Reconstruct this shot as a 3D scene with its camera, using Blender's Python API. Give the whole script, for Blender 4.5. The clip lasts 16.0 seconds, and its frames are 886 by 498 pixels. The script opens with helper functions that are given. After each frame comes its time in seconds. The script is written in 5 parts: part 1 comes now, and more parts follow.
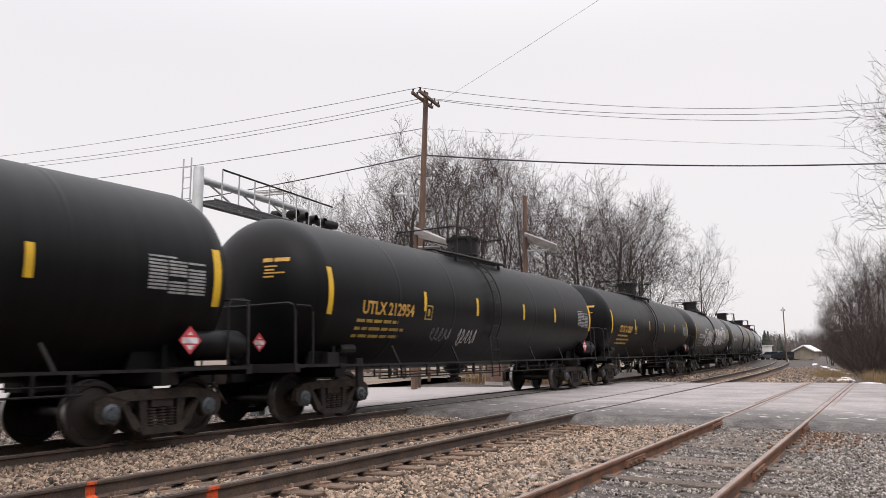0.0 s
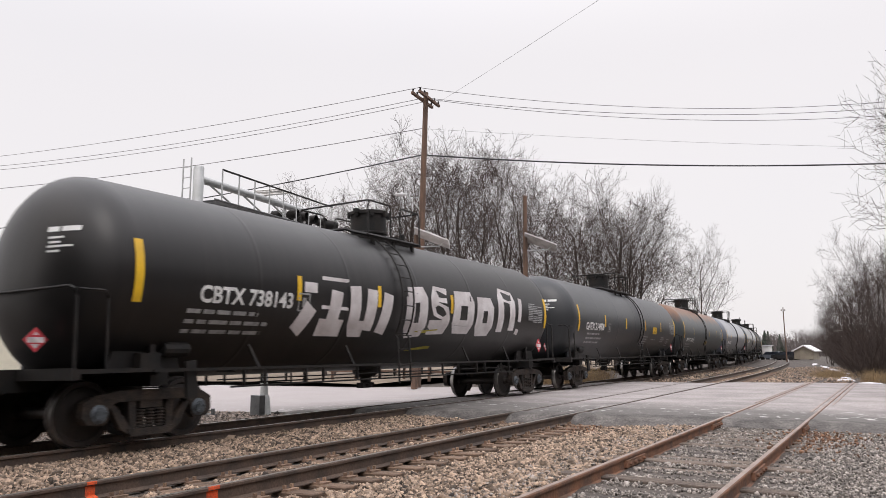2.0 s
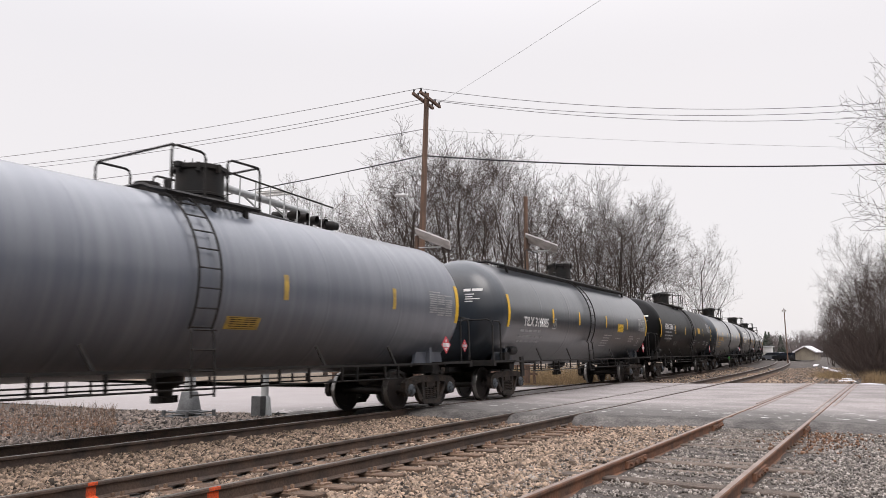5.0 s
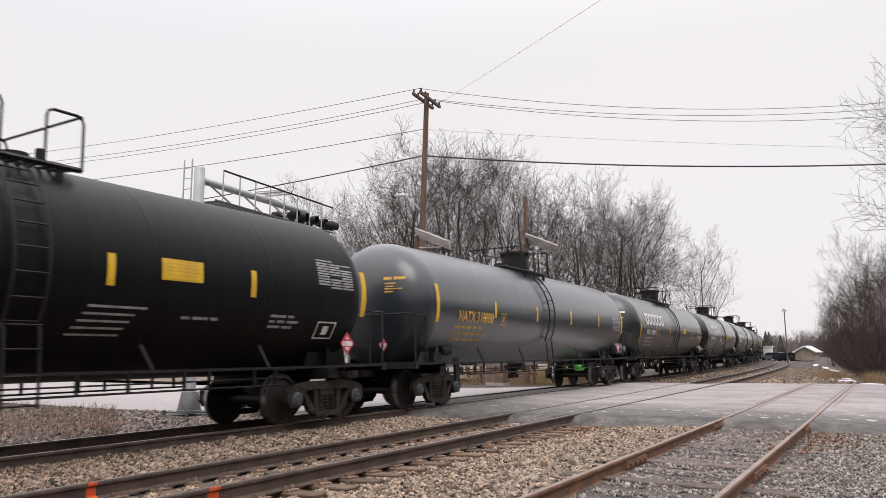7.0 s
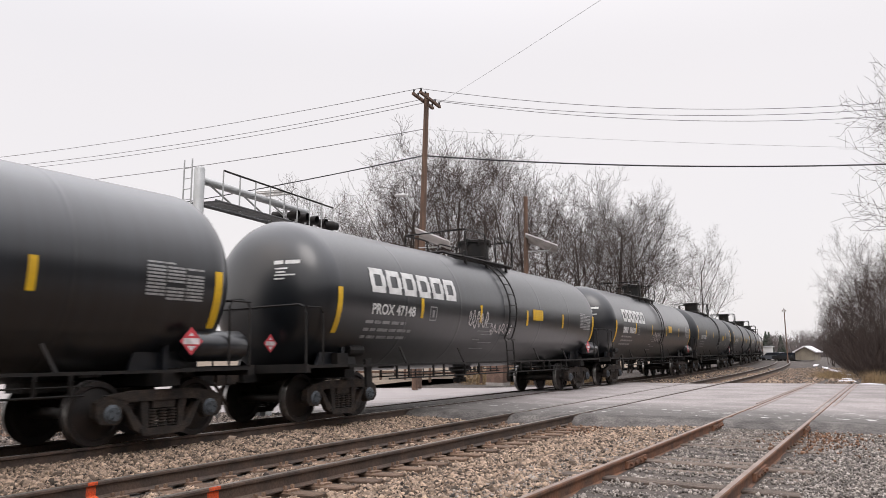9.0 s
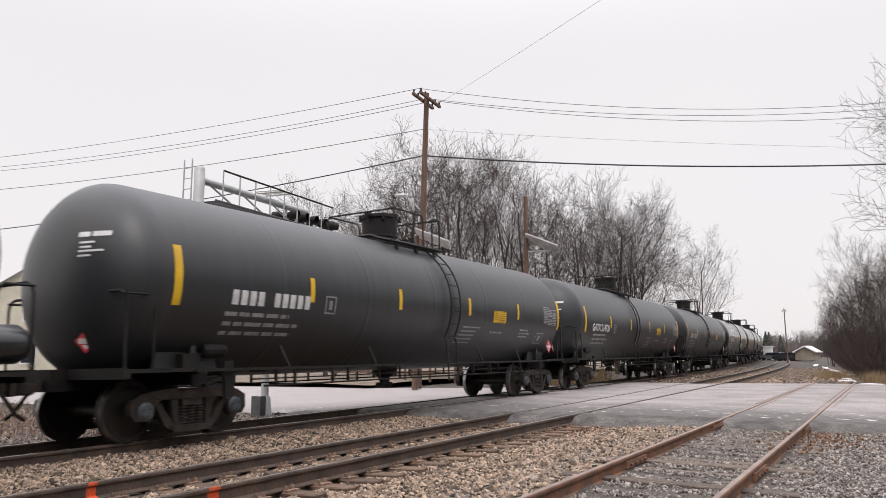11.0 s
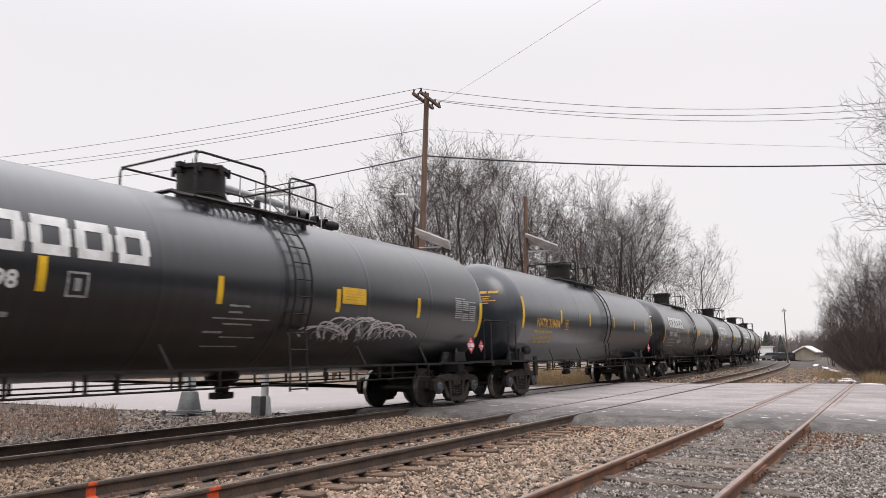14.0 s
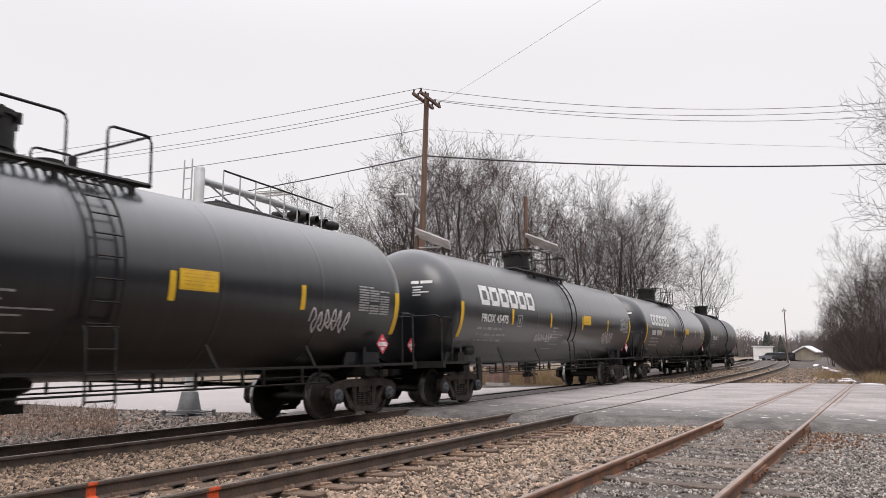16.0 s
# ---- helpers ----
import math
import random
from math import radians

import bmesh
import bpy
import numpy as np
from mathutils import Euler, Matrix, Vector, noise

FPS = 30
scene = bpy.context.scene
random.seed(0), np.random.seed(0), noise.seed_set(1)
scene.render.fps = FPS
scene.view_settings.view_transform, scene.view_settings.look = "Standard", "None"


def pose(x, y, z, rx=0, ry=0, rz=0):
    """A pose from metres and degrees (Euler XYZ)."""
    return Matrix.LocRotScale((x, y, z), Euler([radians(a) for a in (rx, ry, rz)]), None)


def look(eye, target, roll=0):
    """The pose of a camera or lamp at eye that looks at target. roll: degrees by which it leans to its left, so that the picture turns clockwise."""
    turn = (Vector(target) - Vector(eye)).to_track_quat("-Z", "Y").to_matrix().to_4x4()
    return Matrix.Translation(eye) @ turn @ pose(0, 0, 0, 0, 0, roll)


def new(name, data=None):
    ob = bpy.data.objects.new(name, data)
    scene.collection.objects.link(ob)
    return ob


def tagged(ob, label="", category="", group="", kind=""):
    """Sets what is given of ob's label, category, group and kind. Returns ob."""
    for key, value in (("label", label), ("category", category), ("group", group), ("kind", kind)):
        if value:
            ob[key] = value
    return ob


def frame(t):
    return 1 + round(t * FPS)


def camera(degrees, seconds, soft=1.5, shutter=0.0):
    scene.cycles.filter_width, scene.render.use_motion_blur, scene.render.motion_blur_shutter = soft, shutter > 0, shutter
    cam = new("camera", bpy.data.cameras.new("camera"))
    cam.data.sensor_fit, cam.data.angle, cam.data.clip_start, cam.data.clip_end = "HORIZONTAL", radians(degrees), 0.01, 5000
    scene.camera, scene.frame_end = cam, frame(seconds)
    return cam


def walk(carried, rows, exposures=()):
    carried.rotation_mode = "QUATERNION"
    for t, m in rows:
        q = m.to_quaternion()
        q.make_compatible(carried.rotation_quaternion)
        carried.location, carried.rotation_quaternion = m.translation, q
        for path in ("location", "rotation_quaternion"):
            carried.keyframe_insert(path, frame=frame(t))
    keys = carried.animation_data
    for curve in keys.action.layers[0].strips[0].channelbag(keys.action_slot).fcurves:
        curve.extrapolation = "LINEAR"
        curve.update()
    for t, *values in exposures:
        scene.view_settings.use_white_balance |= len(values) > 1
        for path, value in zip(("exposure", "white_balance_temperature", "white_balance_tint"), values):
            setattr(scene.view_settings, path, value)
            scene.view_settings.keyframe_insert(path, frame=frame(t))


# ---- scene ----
# ---------- camera ----------
EYE = Vector((0.0, 0.0, 1.398))
TURN, TILT, ROLL = 30.797, 7.566, 0.127


def aim(turn, tilt):
    a, b = radians(turn), radians(tilt)
    return look(EYE, EYE + Vector((-math.sin(a) * math.cos(b), math.cos(a) * math.cos(b), math.sin(b))), ROLL)


cam = camera(60.4, 16.0, soft=0.6, shutter=0.085)
# the tripod settles by a hair after three seconds
walk(cam, [(0.0, aim(TURN - 0.06, TILT - 0.06)), (3.0, aim(TURN - 0.06, TILT - 0.06)),
           (3.5, aim(TURN, TILT)), (16.0, aim(TURN, TILT))], [(0.0, 0.04, 6700, 13), (16.0, 0.04, 6700, 13)])

# ---------- overcast light ----------
world = bpy.data.worlds.new("overcast_sky")
scene.world = world
world.use_nodes = True
wn, wl = world.node_tree.nodes, world.node_tree.links
wn.clear()
sky = wn.new("ShaderNodeTexSky")
sky.sky_type, sky.sun_disc = "NISHITA", False
sky.sun_elevation, sky.sun_rotation = radians(38), radians(-150)
sky.dust_density = 4.0
sky_bg = wn.new("ShaderNodeBackground")
sky_bg.inputs["Strength"].default_value = 0.015
wl.new(sky.outputs[0], sky_bg.inputs["Color"])
cloud_pos = wn.new("ShaderNodeTexCoord")
cloud_noise = wn.new("ShaderNodeTexNoise")
cloud_noise.inputs["Scale"].default_value = 1.3
cloud_noise.inputs["Detail"].default_value = 3.0
wl.new(cloud_pos.outputs["Generated"], cloud_noise.inputs["Vector"])
cloud_ramp = wn.new("ShaderNodeValToRGB")
cloud_ramp.color_ramp.elements[0].position, cloud_ramp.color_ramp.elements[0].color = 0.3, (0.79, 0.79, 0.815, 1)
cloud_ramp.color_ramp.elements[1].position, cloud_ramp.color_ramp.elements[1].color = 0.7, (0.825, 0.815, 0.825, 1)
wl.new(cloud_noise.outputs["Fac"], cloud_ramp.inputs[0])
cloud_bg = wn.new("ShaderNodeBackground")
# an overcast sky grows brighter towards the zenith
up = wn.new("ShaderNodeSeparateXYZ")
wl.new(cloud_pos.outputs["Generated"], up.inputs[0])
zenith = wn.new("ShaderNodeMapRange")
zenith.interpolation_type = "SMOOTHSTEP"
zenith.inputs["From Min"].default_value, zenith.inputs["From Max"].default_value = 0.35, 1.0
zenith.inputs["To Min"].default_value, zenith.inputs["To Max"].default_value = 1.0, 3.1
wl.new(up.outputs["Z"], zenith.inputs["Value"])
wl.new(zenith.outputs[0], cloud_bg.inputs["Strength"])
high_tint = wn.new("ShaderNodeMix")          # and a little cooler
high_tint.data_type, high_tint.blend_type = "RGBA", "MULTIPLY"
high_tint.inputs["B"].default_value = (0.975, 1.0, 1.035, 1)
high = wn.new("ShaderNodeMapRange")
high.inputs["From Min"].default_value, high.inputs["From Max"].default_value = 0.3, 0.7
wl.new(up.outputs["Z"], high.inputs["Value"])
wl.new(high.outputs[0], high_tint.inputs["Factor"])
wl.new(cloud_ramp.outputs[0], high_tint.inputs["A"])
wl.new(high_tint.outputs["Result"], cloud_bg.inputs["Color"])
sky_sum = wn.new("ShaderNodeAddShader")
wl.new(sky_bg.outputs[0], sky_sum.inputs[0])
wl.new(cloud_bg.outputs[0], sky_sum.inputs[1])
sky_out = wn.new("ShaderNodeOutputWorld")
wl.new(sky_sum.outputs[0], sky_out.inputs["Surface"])
sun = new("sun", bpy.data.lights.new("sun", "SUN"))
sun.data.energy, sun.data.angle, sun.data.color = 0.8, radians(30), (1.0, 0.96, 0.92)
sun.matrix_world = look((0, 0, 60), (-25, 40, 0))

# ---------- materials ----------
MATS = {}


def mat(name, base, rough=0.6, metal=0.0, var=0.25, scale=6.0, fine=60.0, bump=0.15, second=None, patch=0.5, island=0.0,
        piece=0.0, coords="Object", stretch=(1, 1, 1), spec=0.5):
    """A surface with variation at two scales: large patches towards a second colour, and fine grain with relief."""
    m = bpy.data.materials.new(name)
    m.use_nodes = True
    n, l = m.node_tree.nodes, m.node_tree.links
    b = n["Principled BSDF"]
    b.inputs["Roughness"].default_value, b.inputs["Metallic"].default_value = rough, metal
    b.inputs["Specular IOR Level"].default_value = spec
    tc, mp = n.new("ShaderNodeTexCoord"), n.new("ShaderNodeMapping")
    mp.inputs["Scale"].default_value = stretch
    l.new(tc.outputs[coords], mp.inputs["Vector"])
    big, small = n.new("ShaderNodeTexNoise"), n.new("ShaderNodeTexNoise")
    for t, s, d in ((big, scale, 5.0), (small, fine, 3.0)):
        t.inputs["Scale"].default_value, t.inputs["Detail"].default_value = s, d
        l.new(mp.outputs[0], t.inputs["Vector"])
    second = second or tuple(c * 0.6 for c in base)
    ramp = n.new("ShaderNodeValToRGB")
    ramp.color_ramp.elements[0].position, ramp.color_ramp.elements[1].position = patch - 0.12, patch + 0.16
    ramp.color_ramp.elements[0].color, ramp.color_ramp.elements[1].color = (*base, 1), (*second, 1)
    l.new(big.outputs["Fac"], ramp.inputs[0])
    grain = n.new("ShaderNodeMapRange")
    grain.inputs["From Min"].default_value, grain.inputs["From Max"].default_value = 0.25, 0.75
    grain.inputs["To Min"].default_value, grain.inputs["To Max"].default_value = 1 - var, 1 + var
    l.new(small.outputs["Fac"], grain.inputs["Value"])
    value = grain.outputs[0]
    for amount, node, socket in ((island, "ShaderNodeNewGeometry", "Random Per Island"), (piece, "ShaderNodeObjectInfo", "Random")):
        if amount:
            src, rng, mul = n.new(node), n.new("ShaderNodeMapRange"), n.new("ShaderNodeMath")
            rng.inputs["To Min"].default_value, rng.inputs["To Max"].default_value = 1 - amount, 1 + amount
            mul.operation = "MULTIPLY"
            l.new(src.outputs[socket], rng.inputs["Value"])
            l.new(rng.outputs[0], mul.inputs[0])
            l.new(value, mul.inputs[1])
            value = mul.outputs[0]
    mix = n.new("ShaderNodeMix")
    mix.data_type, mix.blend_type = "RGBA", "MULTIPLY"
    mix.inputs["Factor"].default_value = 1.0
    l.new(ramp.outputs[0], mix.inputs["A"])
    l.new(value, mix.inputs["B"])
    l.new(mix.outputs["Result"], b.inputs["Base Color"])
    if bump:
        bp = n.new("ShaderNodeBump")
        bp.inputs["Strength"].default_value, bp.inputs["Distance"].default_value = bump, 0.02
        l.new(small.outputs["Fac"], bp.inputs["Height"])
        l.new(bp.outputs[0], b.inputs["Normal"])
    MATS[name] = m
    return m


def shell(name, base, dust, rough, rust=0.0, coat=0.0, spec=0.5):
    """Tank paint: vertical rain streaks and dust, and rust that runs down from the top on an old car."""
    m = mat(name, base, rough, 0.0, 0.10, 0.9, 40.0, 0.03, second=dust, patch=0.55, stretch=(0.8, 5.0, 0.22), spec=spec)
    p = m.node_tree.nodes["Principled BSDF"]
    p.inputs["Coat Weight"].default_value, p.inputs["Coat Roughness"].default_value = coat, 0.24
    if rust:
        n, l = m.node_tree.nodes, m.node_tree.links
        b = n["Principled BSDF"]
        old = b.inputs["Base Color"].links[0].from_socket
        tc, sep, nz = n.new("ShaderNodeTexCoord"), n.new("ShaderNodeSeparateXYZ"), n.new("ShaderNodeTexNoise")
        mp = n.new("ShaderNodeMapping")
        mp.inputs["Scale"].default_value = (1, 1.6, 0.5)
        l.new(tc.outputs["Object"], sep.inputs[0])
        l.new(tc.outputs["Object"], mp.inputs["Vector"])
        l.new(mp.outputs[0], nz.inputs["Vector"])
        nz.inputs["Scale"].default_value, nz.inputs["Detail"].default_value = 1.1, 6.0
        add = n.new("ShaderNodeMath")
        add.operation = "MULTIPLY_ADD"
        add.inputs[1].default_value = 1.3
        l.new(nz.outputs["Fac"], add.inputs[0])
        l.new(sep.outputs["Z"], add.inputs[2])
        rng = n.new("ShaderNodeMapRange")
        rng.inputs["From Min"].default_value, rng.inputs["From Max"].default_value = 3.72, 4.2
        rng.inputs["To Max"].default_value = rust
        l.new(add.outputs[0], rng.inputs["Value"])
        mx = n.new("ShaderNodeMix")
        mx.data_type = "RGBA"
        mx.inputs["B"].default_value = (0.19, 0.083, 0.038, 1)
        l.new(rng.outputs[0], mx.inputs["Factor"])
        l.new(old, mx.inputs["A"])
        l.new(mx.outputs["Result"], b.inputs["Base Color"])
    return m


BLACK = shell("black_tank_paint", (0.0045, 0.0045, 0.0049), (0.008, 0.0079, 0.0081), 0.42, spec=0.15)
CHARCOAL = shell("charcoal_tank_paint", (0.0205, 0.0225, 0.0252), (0.029, 0.031, 0.034), 0.42, coat=0.15)
SLATE = shell("slate_tank_paint", (0.0042, 0.0056, 0.0078), (0.0085, 0.0112, 0.0155), 0.34, coat=0.85, spec=0.5)
BLUEGREY = shell("blue_grey_tank_paint", (0.0165, 0.0215, 0.0285), (0.033, 0.041, 0.051), 0.3, coat=0.8, spec=0.5)
BROWNISH = shell("brown_black_tank_paint", (0.0085, 0.0078, 0.0078), (0.014, 0.0118, 0.0115), 0.40, coat=0.1, spec=0.35)
RUSTY = shell("grey_paint_with_rust", (0.043, 0.051, 0.055), (0.06, 0.063, 0.063), 0.45, rust=0.9, coat=0.1)
GREY = shell("light_grey_tank_paint", (0.10, 0.112, 0.138), (0.14, 0.152, 0.175), 0.35, coat=0.8)
IRON = mat("dark_iron", (0.011, 0.0108, 0.0108), 0.6, 0.0, 0.3, 4, 50, 0.2, (0.02, 0.0165, 0.0145), spec=0.25)
TRUCK = mat("dusty_truck_iron", (0.026, 0.023, 0.0212), 0.7, 0.0, 0.4, 5, 40, 0.4, (0.055, 0.041, 0.033), spec=0.2)
WHEEL = mat("wheel_steel", (0.014, 0.0115, 0.0105), 0.55, 0.1, 0.3, 6, 40, 0.2, (0.026, 0.018, 0.015))
TREAD = mat("polished_steel", (0.33, 0.32, 0.31), 0.3, 0.9, 0.2, 8, 60, 0.1)
HUB = mat("bearing_grey", (0.10, 0.115, 0.13), 0.5, 0.3, 0.3, 12, 60, 0.2)
YELLOW = mat("yellow_reflector", (0.75, 0.46, 0.015), 0.45, 0, 0.12, 3, 40, 0.03, (0.6, 0.36, 0.02))
DULL_YELLOW = mat("worn_yellow_lettering", (0.5, 0.33, 0.06), 0.6, 0, 0.25, 8, 60, 0.03, (0.3, 0.2, 0.06))
AMBER = mat("orange_lettering", (0.62, 0.36, 0.07), 0.6, 0, 0.2, 8, 60, 0.03, (0.45, 0.24, 0.05))
WHITE = mat("white_lettering", (0.72, 0.72, 0.71), 0.55, 0, 0.12, 5, 60, 0.03, (0.55, 0.55, 0.54))
STENCIL = mat("grey_white_stencil", (0.35, 0.35, 0.35), 0.6, 0, 0.3, 9, 80, 0.03, (0.2, 0.2, 0.2))
SPRAY = mat("white_spray_paint", (0.66, 0.63, 0.63), 0.6, 0, 0.12, 3, 50, 0.03, (0.52, 0.48, 0.48))
THIN_SPRAY = mat("thin_spray_paint", (0.22, 0.22, 0.22), 0.6, 0, 0.3, 4, 50, 0.03, (0.1, 0.1, 0.1))
SPRAY_YELLOW = mat("yellow_spray_paint", (0.42, 0.36, 0.03), 0.6, 0, 0.2, 4, 50, 0.03)
RED = mat("placard_red", (0.62, 0.06, 0.08), 0.5, 0, 0.1, 4, 40, 0.02)
PLACARD_WHITE = mat("placard_white", (0.78, 0.72, 0.73), 0.5, 0, 0.08, 4, 40, 0.02)
RAIL = mat("brown_rail_steel", (0.105, 0.071, 0.053), 0.7, 0.2, 0.3, 3, 40, 0.25, (0.055, 0.042, 0.036))
RAIL_RUST = mat("orange_rusted_rail", (0.215, 0.10, 0.056), 0.8, 0.1, 0.3, 3, 40, 0.3, (0.12, 0.07, 0.05))
RAIL_TOP = mat("worn_rail_head", (0.36, 0.33, 0.30), 0.35, 0.85, 0.15, 3, 60, 0.05, (0.28, 0.25, 0.22))
RAIL_DULL = mat("dull_rail_head", (0.30, 0.235, 0.205), 0.55, 0.4, 0.2, 3, 60, 0.05, (0.22, 0.16, 0.13))
TIE = mat("weathered_tie_wood", (0.19, 0.122, 0.082), 0.9, 0, 0.45, 3, 30, 0.6, (0.075, 0.05, 0.036), stretch=(0.6, 6, 6), piece=0.3)
GREY_TIE = mat("grey_old_tie_wood", (0.19, 0.148, 0.12), 0.9, 0, 0.45, 3, 30, 0.7, (0.085, 0.064, 0.052), stretch=(0.6, 6, 6), piece=0.25)
PLATE = mat("rusty_tie_plate", (0.27, 0.18, 0.12), 0.8, 0.0, 0.35, 9, 60, 0.3, (0.16, 0.1, 0.07), piece=0.3)
STONE = mat("ballast_stone", (0.29, 0.21, 0.15), 0.9, 0, 0.3, 25, 120, 0.3, (0.17, 0.125, 0.095), island=0.92)
STONE_GREY = mat("grey_gravel", (0.30, 0.268, 0.24), 0.9, 0, 0.3, 25, 120, 0.3, (0.16, 0.14, 0.125), island=0.7)
STONE_DARK = mat("dark_gravel", (0.165, 0.132, 0.11), 0.9, 0, 0.3, 25, 120, 0.3, (0.10, 0.08, 0.07), island=0.95)
LEAF = mat("dead_leaf", (0.19, 0.10, 0.06), 0.9, 0, 0.3, 25, 120, 0.1, (0.13, 0.07, 0.04), island=0.6)
BED = mat("ballast_bed", (0.085, 0.07, 0.06), 0.95, 0, 0.8, 2.0, 28, 1.0, (0.06, 0.05, 0.045))
ASPHALT = mat("worn_grey_asphalt", (0.33, 0.297, 0.287), 0.9, 0, 0.35, 0.8, 25, 0.5, (0.235, 0.212, 0.205))


def wear_road(m):
    """Dark patched wear along the near edge with pale salt specks, ragged by noise."""
    n, l = m.node_tree.nodes, m.node_tree.links
    b = n["Principled BSDF"]
    old = b.inputs["Base Color"].links[0].from_socket
    tc, sep, nz, sp = n.new("ShaderNodeTexCoord"), n.new("ShaderNodeSeparateXYZ"), n.new("ShaderNodeTexNoise"), n.new("ShaderNodeTexNoise")
    mp = n.new("ShaderNodeMapping")
    mp.inputs["Scale"].default_value = (0.35, 1.0, 1.0)
    l.new(tc.outputs["Object"], sep.inputs[0])
    l.new(tc.outputs["Object"], mp.inputs["Vector"])
    l.new(mp.outputs[0], nz.inputs["Vector"])
    nz.inputs["Scale"].default_value, nz.inputs["Detail"].default_value = 0.9, 8.0
    add = n.new("ShaderNodeMath")
    add.operation = "MULTIPLY_ADD"
    add.inputs[1].default_value = -5.0
    l.new(nz.outputs["Fac"], add.inputs[0])
    l.new(sep.outputs["Y"], add.inputs[2])
    rng = n.new("ShaderNodeMapRange")
    rng.inputs["From Min"].default_value, rng.inputs["From Max"].default_value = 14.9, 18.2
    rng.inputs["To Min"].default_value, rng.inputs["To Max"].default_value = 1.0, 0.0
    l.new(add.outputs[0], rng.inputs["Value"])
    mx = n.new("ShaderNodeMix")
    mx.data_type = "RGBA"
    mx.inputs["B"].default_value = (0.12, 0.11, 0.103, 1)
    l.new(rng.outputs[0], mx.inputs["Factor"])
    l.new(old, mx.inputs["A"])
    l.new(tc.outputs["Object"], sp.inputs["Vector"])
    sp.inputs["Scale"].default_value, sp.inputs["Detail"].default_value = 4.5, 8.0
    salt = n.new("ShaderNodeMapRange")
    salt.inputs["From Min"].default_value, salt.inputs["From Max"].default_value = 0.60, 0.66
    salt.inputs["To Max"].default_value = 0.75
    l.new(sp.outputs["Fac"], salt.inputs["Value"])
    mul = n.new("ShaderNodeMath")
    mul.operation = "MULTIPLY"
    l.new(salt.outputs[0], mul.inputs[0])
    l.new(rng.outputs[0], mul.inputs[1])
    m2 = n.new("ShaderNodeMix")
    m2.data_type = "RGBA"
    m2.inputs["B"].default_value = (0.62, 0.6, 0.58, 1)
    l.new(mul.outputs[0], m2.inputs["Factor"])
    l.new(mx.outputs["Result"], m2.inputs["A"])
    dry = n.new("ShaderNodeMapRange")          # dried road salt lies beyond the far track
    dry.inputs["From Min"].default_value, dry.inputs["From Max"].default_value = -12.0, -17.0
    dry.inputs["To Max"].default_value = 0.8
    l.new(sep.outputs["X"], dry.inputs["Value"])
    m3 = n.new("ShaderNodeMix")
    m3.data_type = "RGBA"
    m3.inputs["B"].default_value = (0.34, 0.308, 0.302, 1)
    l.new(dry.outputs[0], m3.inputs["Factor"])
    l.new(m2.outputs["Result"], m3.inputs["A"])
    l.new(m3.outputs["Result"], b.inputs["Base Color"])


wear_road(ASPHALT)
OLD_ASPHALT = mat("dark_patched_asphalt", (0.06, 0.054, 0.05), 0.9, 0, 0.6, 2.5, 30, 0.8, (0.14, 0.127, 0.118))
SOIL = mat("winter_soil", (0.15, 0.115, 0.085), 0.95, 0, 0.4, 0.5, 15, 0.6, (0.21, 0.165, 0.12))
GRASS = mat("dry_grass", (0.33, 0.235, 0.125), 0.9, 0, 0.3, 2, 30, 0.2, (0.24, 0.16, 0.09), island=0.4)
WEED = mat("dead_weeds", (0.20, 0.125, 0.085), 0.9, 0, 0.3, 2, 30, 0.2, (0.12, 0.075, 0.05), island=0.5)
SNOW = mat("old_snow", (0.78, 0.77, 0.79), 0.8, 0, 0.06, 1, 20, 0.3, (0.66, 0.65, 0.67))
BARK = mat("winter_bark", (0.066, 0.05, 0.042), 0.95, 0, 0.35, 3, 25, 0.5, (0.038, 0.029, 0.025), island=0.3)
TWIG = mat("winter_twigs", (0.062, 0.043, 0.036), 0.95, 0, 0.3, 1.2, 20, 0.0, (0.04, 0.029, 0.025), island=0.3)
# paler copy of the twigs: distance haze is put into the colour
HAZE_TWIG = mat("haze_paled_twigs", (0.17, 0.145, 0.14), 0.95, 0, 0.3, 0.6, 20, 0.0, (0.11, 0.095, 0.09), island=0.3)
PINE = mat("far_evergreen", (0.045, 0.06, 0.045), 0.95, 0, 0.4, 2, 15, 0.3, (0.07, 0.085, 0.065), island=0.3)
POLE = mat("brown_pole_wood", (0.16, 0.095, 0.066), 0.9, 0, 0.3, 2, 25, 0.4, (0.09, 0.06, 0.046), stretch=(4, 4, 0.4))
CABLE = mat("black_cable", (0.02, 0.02, 0.022), 0.6, 0, 0.1, 2, 30, 0.0)
WIRE = mat("weathered_wire", (0.16, 0.15, 0.16), 0.6, 0.2, 0.1, 2, 30, 0.0)
GALV = mat("galvanized_steel", (0.46, 0.47, 0.47), 0.5, 0.35, 0.12, 2, 30, 0.08, (0.38, 0.39, 0.385))
ZINC = mat("dull_zinc", (0.11, 0.112, 0.115), 0.55, 0.3, 0.25, 3, 30, 0.1, (0.07, 0.071, 0.072))
SILVER = mat("silver_paint", (0.62, 0.62, 0.63), 0.5, 0.1, 0.12, 3, 30, 0.08, (0.5, 0.5, 0.5))
CONCRETE = mat("concrete", (0.36, 0.34, 0.32), 0.9, 0, 0.2, 2, 40, 0.3, (0.27, 0.255, 0.24))
GLASS = mat("dark_glass", (0.03, 0.035, 0.045), 0.08, 0, 0.05, 2, 30, 0.0)
SOLAR_BACK = mat("solar_panel_back", (0.62, 0.61, 0.60), 0.5, 0, 0.1, 2, 30, 0.0)
